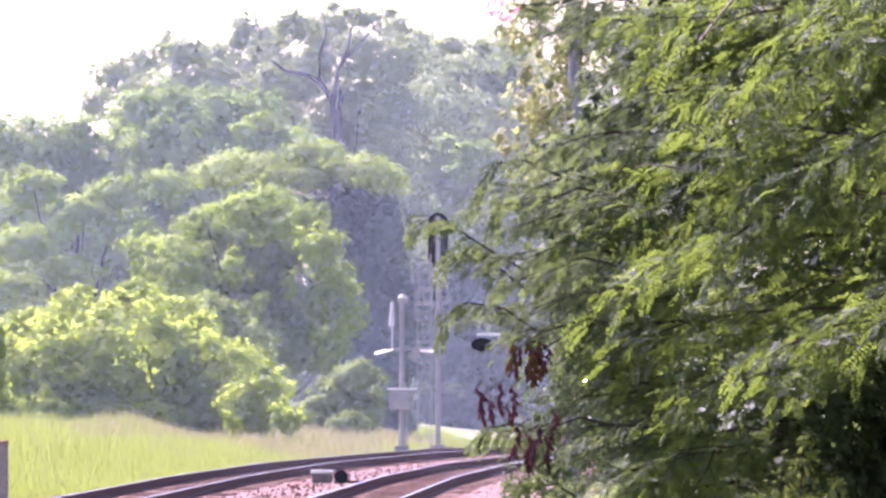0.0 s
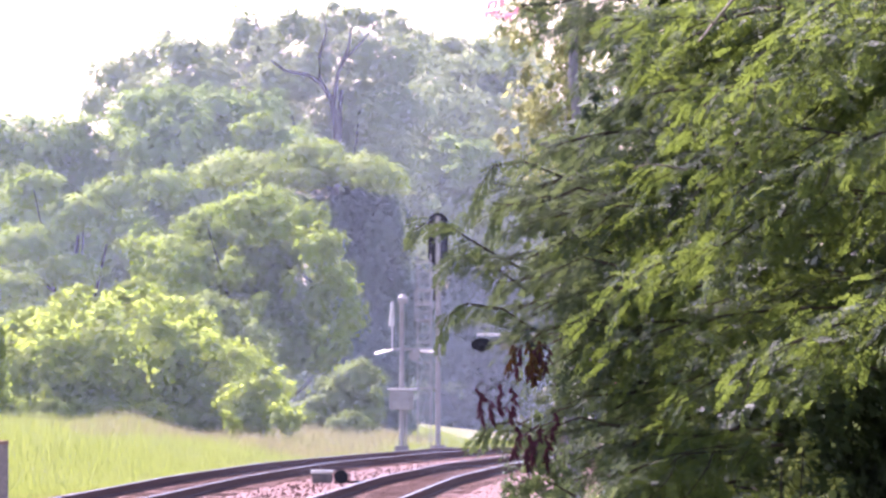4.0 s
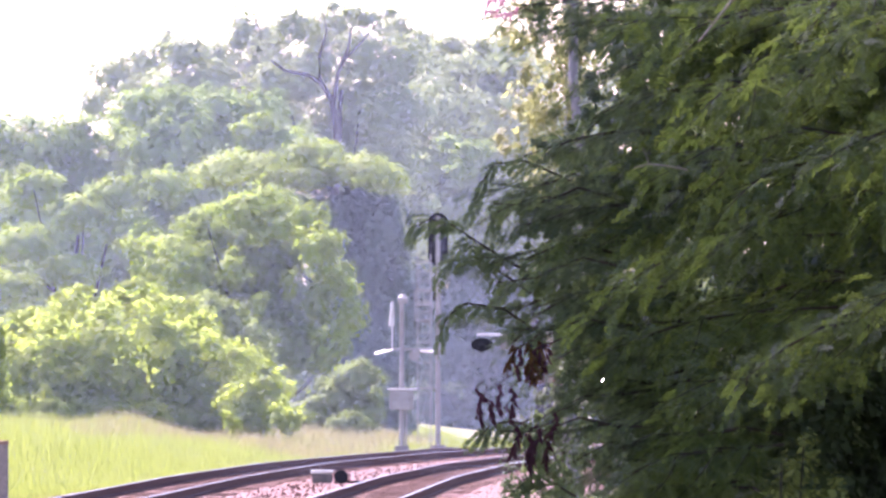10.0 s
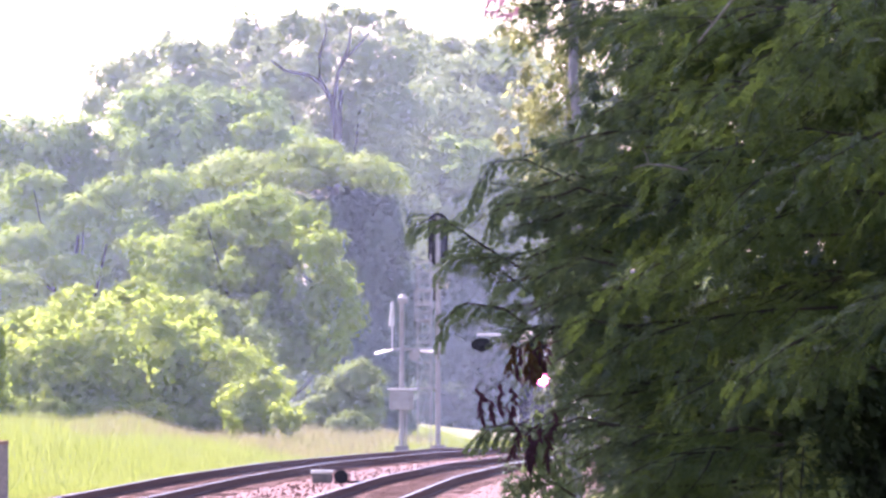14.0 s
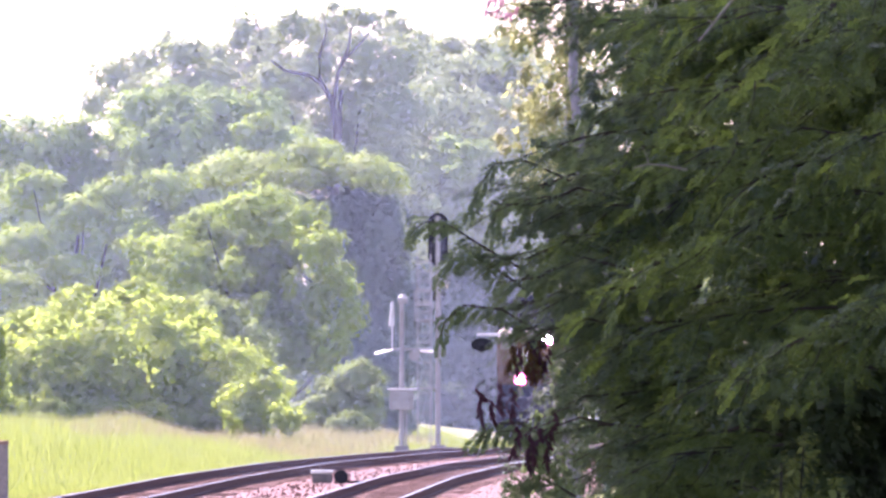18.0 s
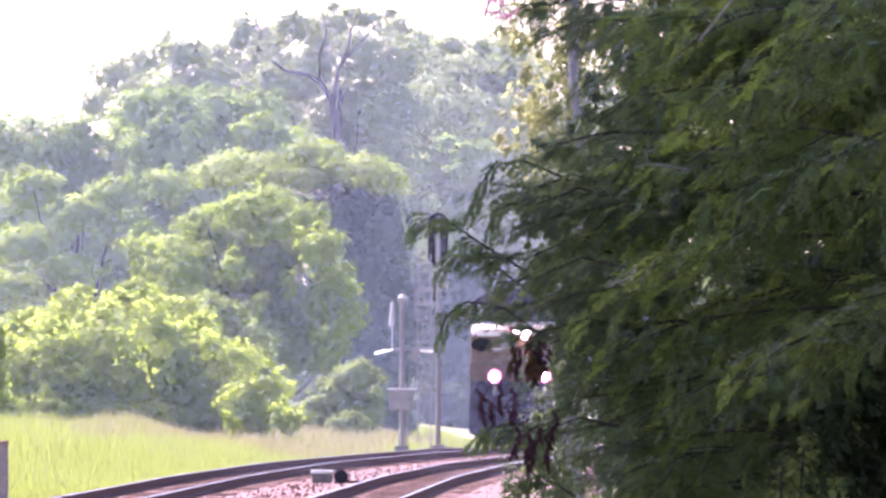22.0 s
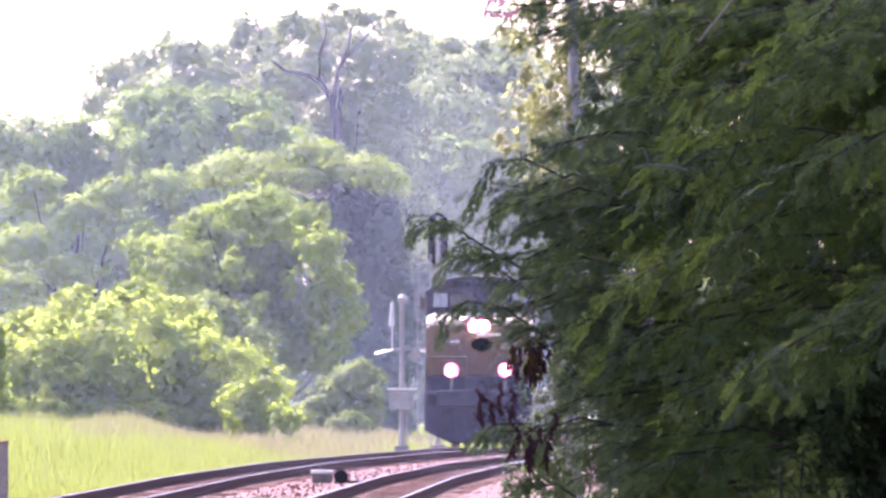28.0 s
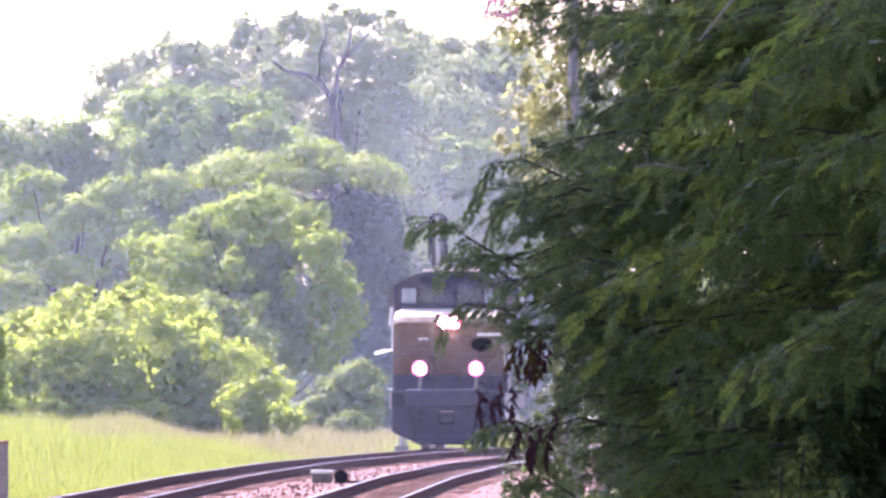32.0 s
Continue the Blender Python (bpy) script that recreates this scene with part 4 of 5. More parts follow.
def pinnate(verts, faces, base, way, up, length, pairs, size, rng, droop=0.5):
    """A feathered leaf: paired leaflets along a drooping midrib."""
    p, w = base.copy(), way.copy()
    step = length / (pairs + 1.5)
    for k in range(pairs + 1):
        p = p + w * step * (1.8 if k == 0 else 1.0)
        w = (w + Vector((0, 0, -droop / pairs))).normalized()
        side = w.cross(up).normalized()
        nrm = side.cross(w).normalized()
        s = size * (0.8 + 0.35 * math.sin(math.pi * (k + 0.8) / (pairs + 1.4))) * rng.uniform(0.88, 1.1)
        if k == pairs:
            leaflet(verts, faces, p, w, nrm, s, s * 0.45)
            break
        for sg in (-1, 1):
            d = (side * sg + w * rng.uniform(0.25, 0.5) + nrm * rng.normal(0.0, 0.22)).normalized()
            leaflet(verts, faces, p + d * 0.002, d, (nrm + d * rng.normal(0, 0.15)).normalized(), s, s * rng.uniform(0.38, 0.5))


def spray_mesh(name, seed, leaves, reach, mat, leaf_len=0.24, pairs=10, size=0.034, droop=0.6, spread=0.02):
    """A twig along +x with feathered leaves standing off it."""
    rng = np.random.default_rng(seed)
    verts, faces = [], []
    for k in range(leaves):
        f = (k + 0.6) / leaves
        off = rng.normal(0, spread, 3) * (0.3 + f)
        base = Vector((reach * f, 0.05 * math.sin(3 * f), -0.22 * reach * f * f)) + Vector(off)
        a = rng.uniform(-0.5, 0.5) + (1.0 if k % 2 else -1.0) * rng.uniform(0.5, 1.2)
        if k == leaves - 1:
            a = 0.0
        way = Vector((math.cos(a), math.sin(a), rng.uniform(-0.45, 0.25))).normalized()
        up = (Vector((0, 0, 1)) + Vector(rng.normal(size=3)) * 0.6).normalized()
        pinnate(verts, faces, base, way, up, leaf_len * rng.uniform(0.75, 1.15), pairs, size, rng, droop * rng.uniform(0.6, 1.4))
    me = bpy.data.meshes.new(name)
    n = len(verts)
    ring = 4
    for k in range(7):
        f = k / 6
        c = Vector((reach * f, 0.05 * math.sin(3 * f), -0.22 * reach * f * f))
        r = 0.007 * (1 - 0.75 * f)
        verts += [c + Vector((0, r * math.cos(q * math.pi / 2), r * math.sin(q * math.pi / 2))) for q in range(ring)]
    leafy = len(faces)
    for k in range(6):
        for q in range(ring):
            faces.append((n + k * ring + q, n + k * ring + (q + 1) % ring, n + (k + 1) * ring + (q + 1) % ring, n + (k + 1) * ring + q))
    me.from_pydata([tuple(v) for v in verts], [], faces)
    me.materials.append(mat)
    me.materials.append(M_BARK)
    me.polygons.foreach_set("material_index", [0] * leafy + [1] * (len(faces) - leafy))
    return me


TREE_X, TREE_Y = 3.4, 117.0
GAPS = ((1.8, 2.5, 0.42, 0.22), (1.5, 2.0, 0.5, 0.26), (1.9, 1.75, 0.6, 0.35), (1.2, 1.6, 0.4, 0.22), (1.6, 1.65, 0.6, 0.36))  # shaded hollows between the branches: x, z, half width, half height
SWAYING = []


def left_edge(z):
    """How far the foliage reaches over towards the track, by height."""
    return float(np.interp(z, [0.3, 1.5, 1.85, 2.1, 2.25, 2.4, 2.75, 3.0, 3.15, 3.4, 3.75, 6.0], [0.5, 0.46, 0.48, 0.46, 0.26, 0.2, 0.24, 0.26, 0.5, 0.58, 0.62, 1.2]))


def build_locust():
    rng = np.random.default_rng(77)
    foot = ground_z(TREE_X, TREE_Y)
    tree = empty("locust_tree", pose(TREE_X, TREE_Y, foot), "leafy green locust tree with feathered leaves swaying beside the line", "tree")
    part("trunk", tube([(0, 0, -0.3), (0.05, 0, 1.5), (-0.1, 0.1, 3.5), (0.1, 0, 6.0), (0, 0, 7.6)], [0.2, 0.16, 0.13, 0.08, 0.03], 12), M_BARK, tree)
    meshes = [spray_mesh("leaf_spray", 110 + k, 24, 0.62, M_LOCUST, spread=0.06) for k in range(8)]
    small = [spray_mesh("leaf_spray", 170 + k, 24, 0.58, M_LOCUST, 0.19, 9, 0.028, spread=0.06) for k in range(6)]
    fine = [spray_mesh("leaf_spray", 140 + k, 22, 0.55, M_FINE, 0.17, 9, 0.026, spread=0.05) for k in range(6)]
    for k in range(6):
        z = 3.0 + 0.5 * k
        y = rng.uniform(-2.2, 1.5)
        x0 = left_edge(z + foot) + 0.35 - TREE_X
        a, b = Vector((0, 0, max(z - 1.6, 0.4))), Vector((x0 + 1.3, y, z))
        part("limb", tube([a, a.lerp(b, 0.35) + Vector((0, 0.2, -0.15)), a.lerp(b, 0.7) + Vector((0, -0.15, 0.1)), b], [0.06, 0.04, 0.022, 0.008], 7), M_BARK, tree)

    rib = []
    for k in range(6):
        v, f = [], []
        pinnate(v, f, Vector((0, 0, 0)), Vector((1, 0, 0.1)).normalized(), Vector((0, 0, 1)), 0.25, 11, 0.032, rng, 0.7 + 0.12 * k)
        me = bpy.data.meshes.new("leaf")
        me.from_pydata([tuple(q) for q in v], [], f)
        me.materials.append(M_FINE)
        rib.append(me)

    def tip(x, y, z, yaw, pitch, roll, scale):
        """A bare twig end whose feathered leaves are single parts."""
        reach = 0.5
        m = pose(x - TREE_X, y - TREE_Y, z - foot, roll, pitch, yaw)
        twig = part("twig", tube([(reach * f - 0.12, 0.05 * math.sin(3 * f), -0.22 * reach * f * f) for f in (0, 0.33, 0.66, 1.0)], [0.007, 0.005, 0.004, 0.002], 5), M_BARK, tree)
        twig.matrix_basis = m @ Matrix.Diagonal((scale, scale, scale, 1))
        for k in range(11):
            f = (k + 0.6) / 11
            a = 0.0 if k == 10 else (1 if k % 2 else -1) * rng.uniform(25, 75)
            ob = link("leaf", rib[int(rng.integers(6))], twig)
            s = rng.uniform(0.8, 1.15)
            ob.matrix_basis = pose(reach * f - 0.12, 0.05 * math.sin(3 * f), -0.22 * reach * f * f, rng.uniform(-70, 70), rng.uniform(-5, 50), a) @ Matrix.Diagonal((s, s, s, 1))
        SWAYING.append((twig, m, rng.uniform(0, 6.28), rng.uniform(0.9, 1.4)))

    def spray(x, y, z, yaw, pitch, roll, scale):
        ob = tagged(link("leaf_spray", fine[int(rng.integers(6))] if x < 0.85 + 0.3 * rng.random() else small[int(rng.integers(6))] if rng.random() < 0.6 else meshes[int(rng.integers(8))], tree), kind="stuff")
        m = pose(x - TREE_X, y - TREE_Y, z - foot, roll, pitch, yaw)
        ob.matrix_basis = m @ Matrix.Diagonal((scale, scale, scale, 1))
        SWAYING.append((ob, m, rng.uniform(0, 6.28), rng.uniform(0.8, 1.4)))

    def hanging(points, count, length):
        """An arching twig over the track side; its feathered leaves hang from it as single parts."""
        base = Vector(points[0])
        pts = [Vector(p) - base for p in points]
        m = pose(base.x - TREE_X, base.y - TREE_Y, base.z - foot)
        twig = part("twig", tube(pts, np.linspace(0.006, 0.002, len(pts)), 5), M_BARK, tree)
        twig.matrix_basis = m
        legs = [(b - a).length for a, b in zip(pts, pts[1:])]
        for k in range(count):
            d = sum(legs) * (0.12 + 0.86 * k / (count - 1))
            i = 0
            while d > legs[i] and i < len(legs) - 1:
                d -= legs[i]
                i += 1
            at = pts[i].lerp(pts[i + 1], min(d / legs[i], 1.0))
            run = (pts[i + 1] - pts[i]).normalized()
            way = (run * rng.uniform(0.5, 1.1) + Vector((rng.normal(0, 0.15), rng.normal(0, 0.35), rng.uniform(-0.6, 0.3) if k % 2 else rng.uniform(-0.9, -0.2)))).normalized()
            v, f = [], []
            pinnate(v, f, Vector((0, 0, 0)), way, (Vector((0, -1, 0.5)) + Vector(rng.normal(size=3)) * 0.35).normalized(), length * rng.uniform(0.75, 1.2), 7, 0.027, rng, 0.7)
            leaf_ob = sheet("leaf", v, f, M_FINE, twig)
            leaf_ob.location = at
        SWAYING.append((twig, m, rng.uniform(0, 6.28), rng.uniform(0.35, 0.55)))

    # sprigs that stand out over the track side
    for pts, count, length in (([(0.367, 115, 2.547), (0.191, 115, 2.648), (0.04, 115, 2.745), (-0.06, 115, 2.772), (-0.13, 115, 2.735)], 12, 0.17), ([(0.392, 115.1, 2.447), (0.25, 115.1, 2.553), (0.14, 115.1, 2.62), (0.06, 115.1, 2.612), (0.015, 115.1, 2.575)], 10, 0.17), ([(0.467, 115, 2.246), (0.266, 115, 2.384), (0.103, 115, 2.409), (0.015, 115, 2.346), (-0.01, 115, 2.276)], 9, 0.15), ([(0.569, 115.2, 2.951), (0.367, 115.2, 3.039), (0.229, 115.2, 3.026), (0.161, 115.2, 2.925), (0.131, 115.2, 2.825)], 8, 0.17), ([(0.543, 115.1, 2.824), (0.367, 115.1, 2.9), (0.267, 115.1, 2.862), (0.221, 115.1, 2.761)], 7, 0.17), ([(0.49, 114.5, 1.795), (0.328, 114.5, 1.875), (0.215, 114.5, 1.865), (0.165, 114.5, 1.807)], 8, 0.17), ([(0.591, 114.6, 1.544), (0.441, 114.6, 1.632), (0.353, 114.6, 1.619), (0.303, 114.6, 1.544)], 9, 0.2)):
        hanging(pts, int(count * 1.6), length * 0.66)
    for k in range(18):
        z = rng.uniform(1.5, 3.1)
        tip(left_edge(z) + 0.5 + rng.uniform(0.0, 0.12), rng.uniform(114.4, 115.6), z, rng.uniform(150, 215), rng.uniform(-12, 16), rng.uniform(-30, 30), rng.uniform(0.75, 0.95))
    def bough(tip_x, tip_y, tip_z, yaw, drop, length, count, scale):
        """A drooping bough that ends at the tip, with flat feathered sprays to both sides of it."""
        flat = Vector((math.cos(radians(yaw)), math.sin(radians(yaw)), 0))
        rise = math.tan(radians(drop))

        def at(k):
            return Vector((tip_x, tip_y, tip_z)) - flat * length * k + Vector((0, 0, length * rise * (k - 0.5 * k * k)))
        origin = Vector((TREE_X, TREE_Y, foot))
        part("limb", tube([at(k) - origin + Vector((0, 0, 0.03 * math.sin(9 * k + tip_x * 7))) for k in (1.15, 0.8, 0.45, 0.1)], [0.008, 0.006, 0.004, 0.002], 5), M_BARK, tree)
        for k in range(count):
            f = 0.45 * scale / length + 0.85 * k / count
            p, run = at(f), (at(f - 0.05) - at(f)).normalized()
            turn = 0.0 if k == 0 else (1 if k % 2 else -1) * rng.uniform(18, 50)
            spray(p.x, p.y, p.z, math.degrees(math.atan2(run.y, run.x)) + turn, -math.degrees(math.asin(run.z)) + rng.uniform(-6, 16), rng.uniform(-30, 30), scale * rng.uniform(0.85, 1.15))

    # boughs along the edge over the track, from the top down: x, z, reach of the sprays
    for x, z, size in ((0.25, 3.7, 0.5), (0.34, 3.58, 0.5), (0.58, 3.42, 0.5), (0.6, 3.22, 0.5), (0.72, 3.62, 0.5), (0.85, 3.46, 0.6), (0.95, 3.68, 0.6), (1.05, 3.5, 0.6), (0.82, 3.3, 0.5), (1.15, 3.7, 0.6), (0.3, 3.02, 0.5), (0.17, 2.9, 0.45), (0.16, 2.8, 0.45), (0.25, 2.7, 0.5), (0.12, 2.56, 0.4), (0.18, 2.44, 0.45), (0.08, 2.34, 0.4), (0.2, 2.27, 0.4), (0.34, 2.36, 0.5), (0.42, 2.62, 0.6), (0.45, 2.86, 0.6), (0.56, 2.3, 0.5), (0.52, 2.2, 0.35), (0.6, 2.12, 0.35), (0.55, 2.0, 0.35), (0.66, 1.92, 0.4), (0.55, 1.8, 0.3), (0.5, 1.7, 0.3), (0.2, 1.8, 0.26), (0.28, 1.78, 0.26), (0.38, 1.88, 0.3), (0.45, 1.99, 0.3), (0.46, 1.58, 0.3), (0.68, 1.74, 0.4), (0.7, 1.55, 0.4), (0.6, 1.6, 0.35), (0.78, 1.62, 0.45), (0.88, 1.7, 0.45)):
        bough(x, rng.uniform(114.3, 115.4), z, rng.uniform(172, 205), rng.uniform(8, 30), 0.55, 8, size)
    # boughs that stand out in front, in the full light
    for x, z, y in ((1.3, 2.1, 111.8), (1.5, 2.24, 111.9), (1.7, 2.36, 112.0), (1.62, 3.0, 112.0), (1.8, 3.12, 112.1), (1.75, 3.55, 112.1), (1.5, 3.62, 112.2), (1.3, 3.45, 112.4), (0.9, 3.0, 113.2), (1.02, 3.27, 113.1), (0.76, 2.5, 113.3), (0.74, 2.2, 113.4), (1.1, 2.62, 113.1), (0.7, 1.62, 113.4), (1.2, 2.85, 112.8), (0.95, 2.0, 113.2)):
        bough(x, y + rng.uniform(0, 0.3), z, rng.uniform(190, 225), rng.uniform(14, 30), 0.95, 7, 0.72)
    # the body of the crown behind them
    tips = []
    while len(tips) < 76:
        best = max(([rng.uniform(0.62, 2.5), rng.uniform(1.2, 4.3)] for _ in range(12)), key=lambda c: min([math.hypot(c[0] - q[0], 1.4 * (c[1] - q[1])) for q in tips] + [9.0]))
        tips.append(best)
    for x, z in tips:
        hollow = any(((x - gx) / gw) ** 2 + ((z - gz) / gh) ** 2 < 1 for gx, gz, gw, gh in GAPS)
        if x < left_edge(z) + 0.25 or hollow:
            continue
        bough(x, rng.uniform(114.0, 115.8), z, rng.uniform(180, 245), rng.uniform(10, 32), 0.95, 6, rng.uniform(0.7, 0.95))
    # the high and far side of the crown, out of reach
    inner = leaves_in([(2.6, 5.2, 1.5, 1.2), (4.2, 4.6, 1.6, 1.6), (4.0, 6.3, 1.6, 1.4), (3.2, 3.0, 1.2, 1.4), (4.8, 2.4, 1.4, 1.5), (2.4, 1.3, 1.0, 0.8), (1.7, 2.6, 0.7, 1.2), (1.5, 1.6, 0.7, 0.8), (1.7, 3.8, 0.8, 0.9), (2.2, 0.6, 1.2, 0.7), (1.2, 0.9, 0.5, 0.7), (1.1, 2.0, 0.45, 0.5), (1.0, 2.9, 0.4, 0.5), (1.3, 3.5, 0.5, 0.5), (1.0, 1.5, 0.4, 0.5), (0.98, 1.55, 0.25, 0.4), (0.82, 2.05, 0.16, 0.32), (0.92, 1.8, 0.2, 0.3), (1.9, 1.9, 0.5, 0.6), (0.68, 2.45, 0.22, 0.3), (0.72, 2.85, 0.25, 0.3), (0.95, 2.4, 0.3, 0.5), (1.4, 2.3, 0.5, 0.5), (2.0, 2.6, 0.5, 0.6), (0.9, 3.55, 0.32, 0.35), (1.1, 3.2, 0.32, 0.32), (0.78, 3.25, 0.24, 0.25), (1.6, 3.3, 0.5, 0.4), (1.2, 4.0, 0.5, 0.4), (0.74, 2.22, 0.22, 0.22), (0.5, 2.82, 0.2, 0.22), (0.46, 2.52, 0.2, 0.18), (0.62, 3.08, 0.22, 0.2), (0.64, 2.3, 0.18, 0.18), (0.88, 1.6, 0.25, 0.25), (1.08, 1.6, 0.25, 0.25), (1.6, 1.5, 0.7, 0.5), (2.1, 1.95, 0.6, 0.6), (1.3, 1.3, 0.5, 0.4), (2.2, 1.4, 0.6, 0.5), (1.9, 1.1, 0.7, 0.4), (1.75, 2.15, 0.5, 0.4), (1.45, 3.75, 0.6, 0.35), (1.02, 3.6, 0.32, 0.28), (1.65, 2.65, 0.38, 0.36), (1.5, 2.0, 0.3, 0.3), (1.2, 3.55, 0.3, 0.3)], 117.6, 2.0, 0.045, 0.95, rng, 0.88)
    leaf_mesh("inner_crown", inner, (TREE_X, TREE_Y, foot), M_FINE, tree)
    return tree


build_locust()


def plume(name, seed, length, leaves, size, mat, spread=0.5):
    """Limp lance-shaped leaves that hang down along a stem from the origin."""
    rng = np.random.default_rng(seed)
    verts, faces = [], []
    for k in range(leaves):
        f = k / (leaves - 1)
        base = Vector((0.012 * math.sin(5 * f), 0.01 * rng.normal(), -length * 0.75 * f))
        way = Vector((rng.normal(0, spread), rng.normal(0, 0.4), -1.0)).normalized()
        up = Vector((rng.normal(0, 0.5), -1.0, 0.3)).normalized()
        leaflet(verts, faces, base, way, (up - way * up.dot(way)).normalized(), size * rng.uniform(0.7, 1.25) * (0.6 + 0.5 * f), size * rng.uniform(0.22, 0.34))
    me = bpy.data.meshes.new(name)
    me.from_pydata([tuple(v) for v in verts], [], faces)
    me.materials.append(mat)
    return me


def build_red_sprigs():
    """Withered and reddened sprigs that hang in the edge of the foliage."""
    dark = [plume("leaves", 300 + k, 0.17, 20, 0.052, M_MAROON, 0.42) for k in range(3)]
    warm = [plume("leaves", 310 + k, 0.16, 20, 0.058, M_ORANGE, 0.45) for k in range(2)]
    pink = [plume("leaves", 320 + k, 0.14, 12, 0.06, M_RED, 0.8) for k in range(2)]
    rng = np.random.default_rng(9)
    spots = [(0.145, 2.025, dark, 1.0, -14), (0.19, 1.985, dark, 0.8, -24), (0.24, 2.05, dark, 0.9, -10), (0.3, 2.03, dark, 0.85, -8), (0.275, 1.95, dark, 0.6, -20), (0.31, 2.22, warm, 0.85, 4), (0.37, 2.23, warm, 1.0, -4), (0.34, 2.21, dark, 0.9, 8), (0.39, 2.18, warm, 0.8, -8), (0.42, 2.24, warm, 0.9, 3), (0.46, 2.22, dark, 0.8, 0), (0.41, 2.2, dark, 1.0, 6), (0.44, 2.16, warm, 0.8, 10), (0.33, 1.86, dark, 0.9, 5), (0.37, 1.83, dark, 1.1, -6), (0.42, 1.86, dark, 1.1, 4), (0.45, 1.81, dark, 0.9, -8), (0.5, 1.92, dark, 0.8, 9), (0.28, 3.76, pink, 0.8, 70), (0.34, 3.71, pink, 0.8, 60), (0.25, 3.7, pink, 0.6, 80)]
    for x, z, kinds, s, turn in spots:
        red = kinds is pink
        ob = new("red_sprig" if red else "withered_sprig")
        tagged(ob, "pink-red sumac sprig against the sky" if red else "orange-brown withered sprig hanging in green foliage" if kinds is warm else "dark maroon withered sprig hanging in green foliage", "sprig", "red sprigs in the foliage")
        m = pose(x, rng.uniform(114.1, 114.4), z, rng.uniform(-10, 10), turn, rng.uniform(-25, 25))
        ob.matrix_basis = m
        c = tagged(link("leaves", kinds[int(rng.integers(len(kinds)))], ob), kind="stuff")
        c.scale = (s, s, s)
        part("stem", tube([(0, 0, -0.14 * s), (0.008, 0, -0.06), (0.0, 0.02, 0.0), (0.05, 0.06, 0.03)], [0.0012, 0.002, 0.0025, 0.003], 5), M_MAROON, ob)
        SWAYING.append((ob, m, rng.uniform(0, 6.28), 0.9))


build_red_sprigs()


def build_undergrowth():
    """A pale weed at the foot of the crown and bleached dead sticks in it."""
    rng = np.random.default_rng(21)
    x, y = 1.558, 113.0
    z = ground_z(x, y)
    weed = empty("weed_bush", pose(x, y, z), "pale grey-green weedy bush below the locust foliage", "bush")
    part("stem", tube([(0, 0, -0.1), (-0.05, 0, 0.8), (-0.03, 0, 1.5), (0.02, 0, 1.824 - z)], [0.008, 0.007, 0.005, 0.003], 7), M_BARK, weed)
    part("stem", tube([(-0.08, 0, -0.1), (-0.1, 0, 1.0), (-0.08, 0, 1.7 - z)], [0.008, 0.006, 0.004], 7), M_BARK, weed)
    leaf_mesh("foliage", leaves_in([(x, 1.663, 0.13, 0.16), (x + 0.02, 1.774, 0.08, 0.1), (x - 0.08, 1.552, 0.14, 0.16), (x + 0.15, 1.577, 0.12, 0.12), (x, 1.0, 0.22, 0.4)], y, 0.15, 0.025, 0.2, rng, 0.7), (x, y, z), M_WEED, weed)
    for pts, r in (([(1.33, 111.6, 3.8), (1.23, 111.5, 3.68), (1.165, 111.5, 3.6), (1.1, 111.4, 3.52)], 0.009), ([(1.055, 112.0, 2.975), (0.965, 111.9, 2.99), (0.89, 111.8, 2.998), (0.825, 111.8, 2.98)], 0.005)):
        a = Vector(pts[0])
        stick = empty("dead_branch", pose(*a), "bleached grey dead branch caught in the foliage", "branch", "dead branches")
        part("stick", tube([Vector(p) - a for p in pts], [r * k for k in np.linspace(1.1, 0.5, len(pts))], 7), M_BLEACHED, stick)
        b, c = Vector(pts[-2]) - a, Vector(pts[-1]) - a
        part("side_twig", tube([b, b.lerp(c, 0.5) + Vector((0.02, 0, 0.05)), b.lerp(c, 0.9) + Vector((0.03, 0, 0.09))], [r * 0.5, r * 0.4, r * 0.2], 5), M_BLEACHED, stick)


build_undergrowth()


# ---- drifting cloud and exhaust ----
def puff_mesh(name, seed, mat):
    bm = bmesh.new()
    bmesh.ops.create_icosphere(bm, subdivisions=3, radius=1.0)
    for v in bm.verts:
        v.co *= 1 + 0.22 * noise.noise(v.co * 1.7 + Vector((seed, 0, 0))) + 0.1 * noise.noise(v.co * 4.0 + Vector((0, seed, 0)))
    me = bpy.data.meshes.new(name)
    bm.to_mesh(me)
    bm.free()
    me.materials.append(mat)
    me.shade_smooth()
    return me


CLOUD_AT = Vector((2.0, 115.0, 3.0)) + to_sun * 600.0


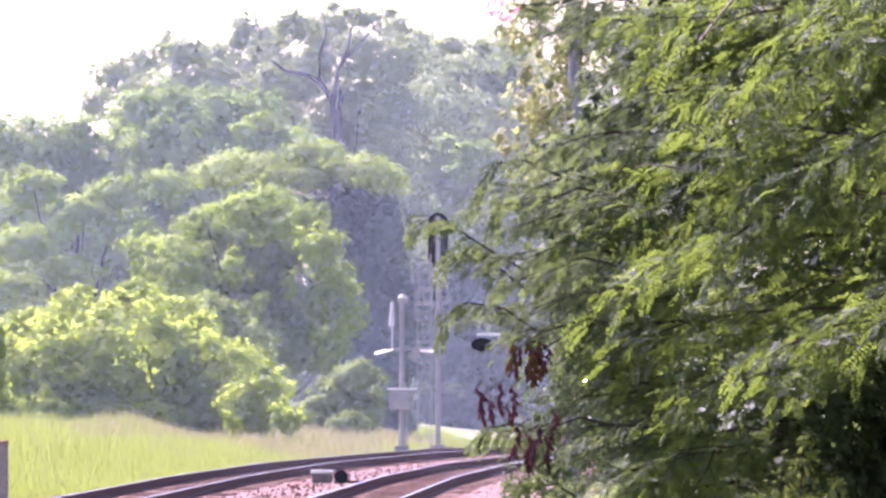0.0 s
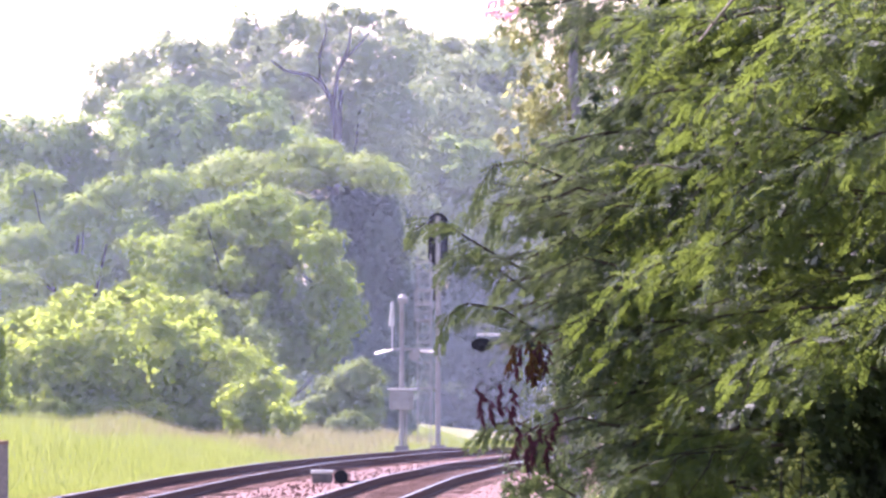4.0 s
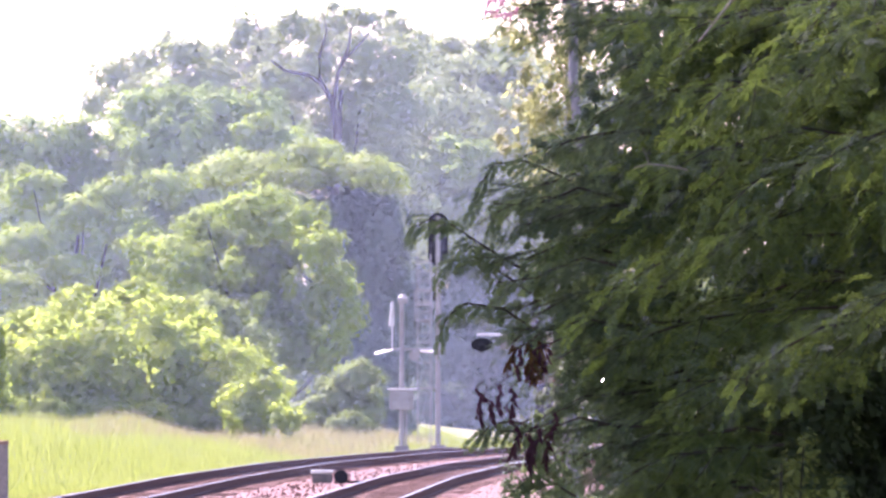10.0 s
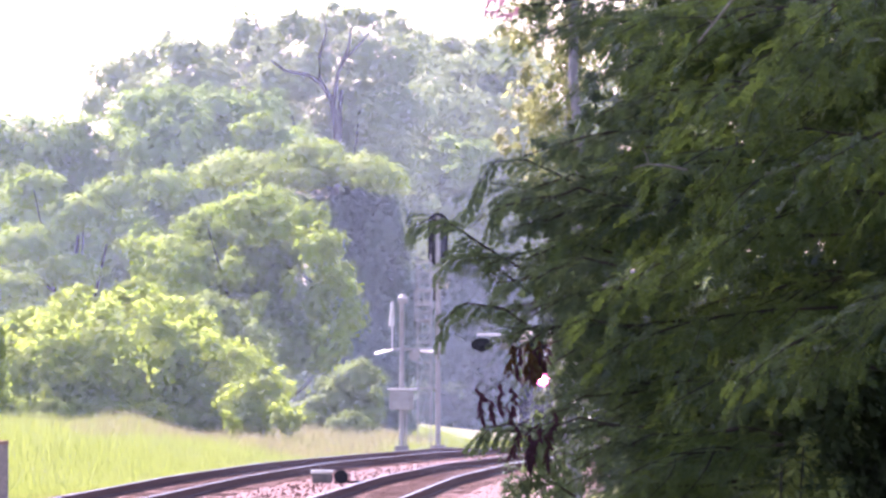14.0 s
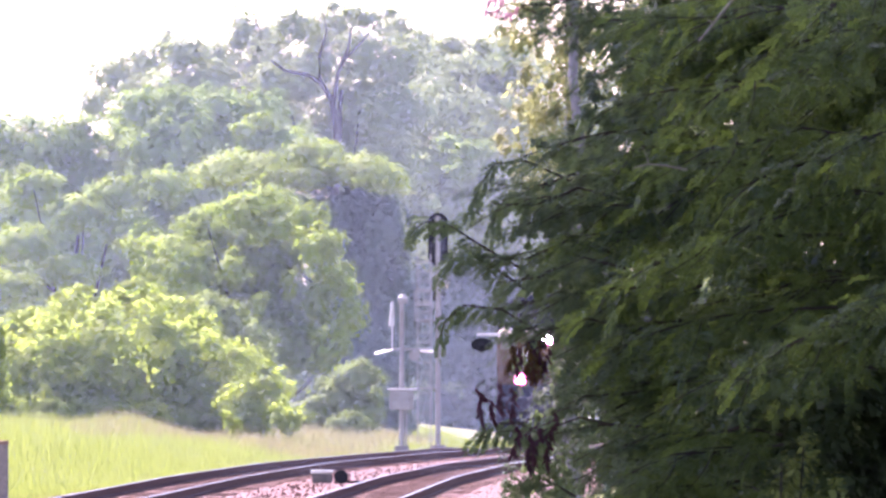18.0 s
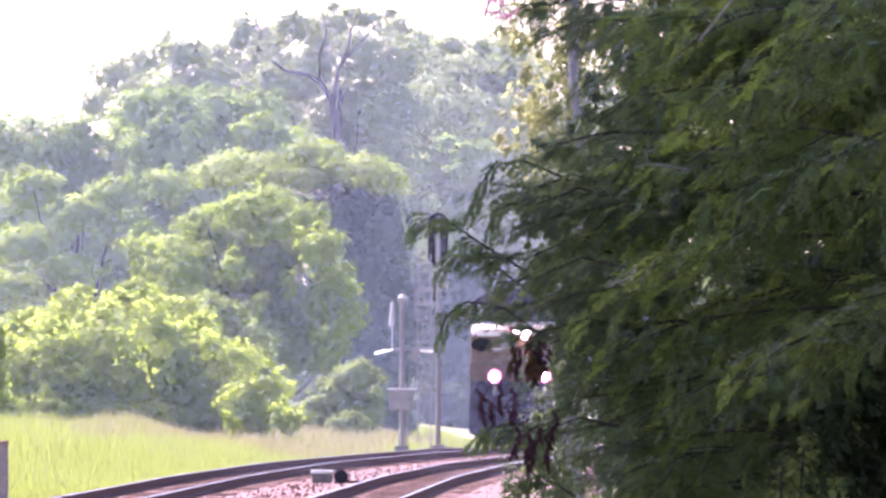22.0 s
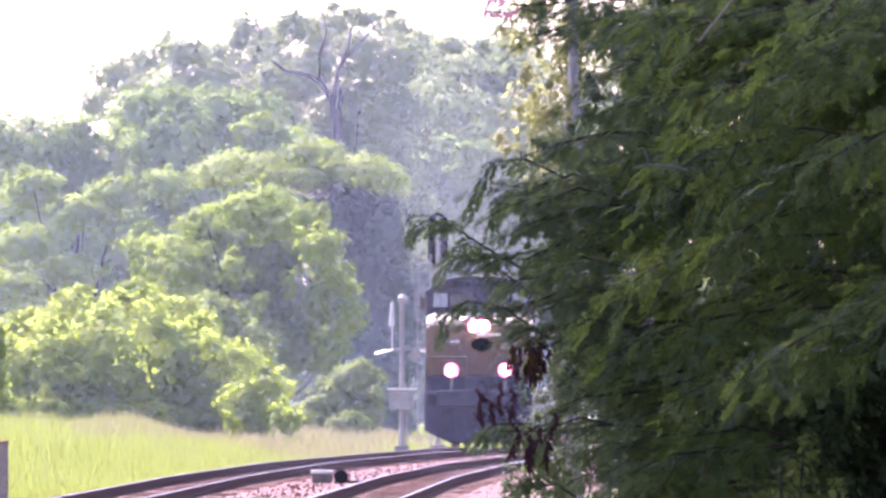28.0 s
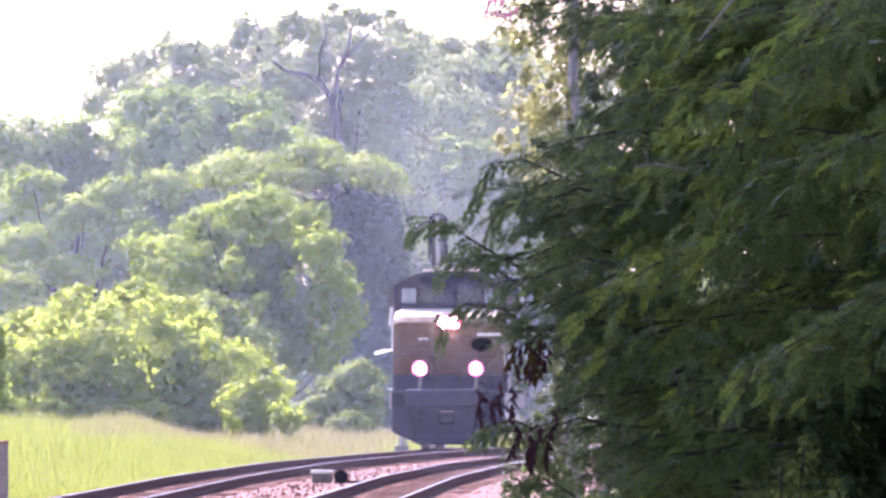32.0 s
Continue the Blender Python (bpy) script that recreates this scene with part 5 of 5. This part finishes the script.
def build_cloud():
    """A cumulus cloud that drifts before the sun; its shadow passes over the locust tree."""
    cloud = empty("cloud", pose(*CLOUD_AT), "white cumulus cloud drifting in front of the sun", "cloud")
    rng = np.random.default_rng(4)
    kinds = [puff_mesh("puff", k, M_CLOUD) for k in range(4)]
    for i in range(12):
        for j in range(10):
            ob = link("puff", kinds[(i + j) % 4], cloud)
            ob.location = (-12.0 - 11.0 * i + rng.normal(0, 1.0), -60 + 13.0 * j + rng.normal(0, 1.5), rng.normal(0, 3))
            r = rng.uniform(10.5, 14.0)
            ob.scale = (r, r, r * 0.6)
    # broad flat rear, unseen, added to cut sky light on the locust tree
    for i in range(10):
        for j in range(14):
            ob = link("puff", kinds[(i + j) % 4], cloud)
            ob.location = (-190.0 + 60.0 * i + rng.normal(0, 5.0), -118 - 60.0 * j + rng.normal(0, 6), rng.normal(0, 8))
            r = rng.uniform(50, 60)
            ob.scale = (r, r, r * 0.45)
    return cloud


CLOUD = build_cloud()


def build_smoke():
    """Thin bluish exhaust: loose flecks in a few drifting puffs."""
    rng = np.random.default_rng(8)
    puffs = []
    smoke = empty("exhaust_smoke", pose(0, 0, 0), "thin bluish exhaust smoke above the locomotive", "smoke")
    for k in range(5):
        c = rng.normal(size=(6500, 3)) * np.array([0.75, 1.2, 0.7])
        verts, faces = [], []
        for q in c:
            n = len(verts)
            verts.extend(q + rng.normal(size=(3, 3)) * 0.0085)
            faces.append((n, n + 1, n + 2))
        ob = sheet("puff", verts, faces, M_SMOKE, smoke)
        tagged(ob, kind="stuff")
        puffs.append(ob)
    return puffs


SMOKE = build_smoke()


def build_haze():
    """Summer haze over the far end of the line, imitated by thin layers of bluish flecks, one behind the other."""
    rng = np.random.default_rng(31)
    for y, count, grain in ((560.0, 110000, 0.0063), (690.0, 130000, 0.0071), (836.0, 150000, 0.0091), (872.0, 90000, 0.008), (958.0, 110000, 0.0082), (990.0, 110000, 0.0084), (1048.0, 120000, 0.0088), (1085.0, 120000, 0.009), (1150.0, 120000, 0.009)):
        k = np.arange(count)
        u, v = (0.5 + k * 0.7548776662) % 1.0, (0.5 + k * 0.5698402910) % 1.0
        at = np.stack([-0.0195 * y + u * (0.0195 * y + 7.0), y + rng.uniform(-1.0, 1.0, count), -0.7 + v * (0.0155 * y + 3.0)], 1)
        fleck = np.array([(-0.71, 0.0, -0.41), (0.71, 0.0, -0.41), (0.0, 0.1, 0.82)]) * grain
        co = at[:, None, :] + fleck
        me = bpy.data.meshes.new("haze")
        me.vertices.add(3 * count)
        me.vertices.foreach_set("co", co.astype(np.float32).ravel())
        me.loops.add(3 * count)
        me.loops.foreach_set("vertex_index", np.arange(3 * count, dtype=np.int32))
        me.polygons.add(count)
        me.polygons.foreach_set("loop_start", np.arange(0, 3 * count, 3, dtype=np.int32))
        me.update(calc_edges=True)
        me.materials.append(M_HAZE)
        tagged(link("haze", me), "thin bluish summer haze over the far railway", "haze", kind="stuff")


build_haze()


# ---- what moves ----
def train_pose(t):
    y = 700.0 + 7.7 * (32.0 - t)
    k = (line_x(y + 12) - line_x(y)) / 12.0
    return pose(line_x(y), y, line_z(y), 0, 0, -math.degrees(math.atan(k)))


def motions():
    walk(LOCO, [(t, train_pose(t)) for t in range(33)])
    for ob, m, phase, gust in SWAYING:
        rows = []
        for k in range(33):
            t = float(k)
            a = 2.2 * gust * math.sin(1.7 * t + phase) + 1.2 * math.sin(0.9 * t + 2.3 * phase)
            b = 1.8 * gust * math.sin(1.3 * t + 1.7 * phase)
            rows.append((t, m @ pose(0, 0, 0, b, a, 0.7 * b)))
        walk(ob, rows)
    walk(CLOUD, [(t, pose(CLOUD_AT.x + 0.7 * (t - 6.0), CLOUD_AT.y, CLOUD_AT.z)) for t in (0, 16, 32)])
    for k, ob in enumerate(SMOKE):
        rows = []
        for t in range(33):
            m = train_pose(t)
            at = m @ Vector((0.0, 11.6, 5.6 + 0.75 * k))
            rows.append((t, pose(at.x - 0.28 * k, at.y - 0.3 * k, at.z, 0, 10 * k, 30 * k)))
        walk(ob, rows)


motions()
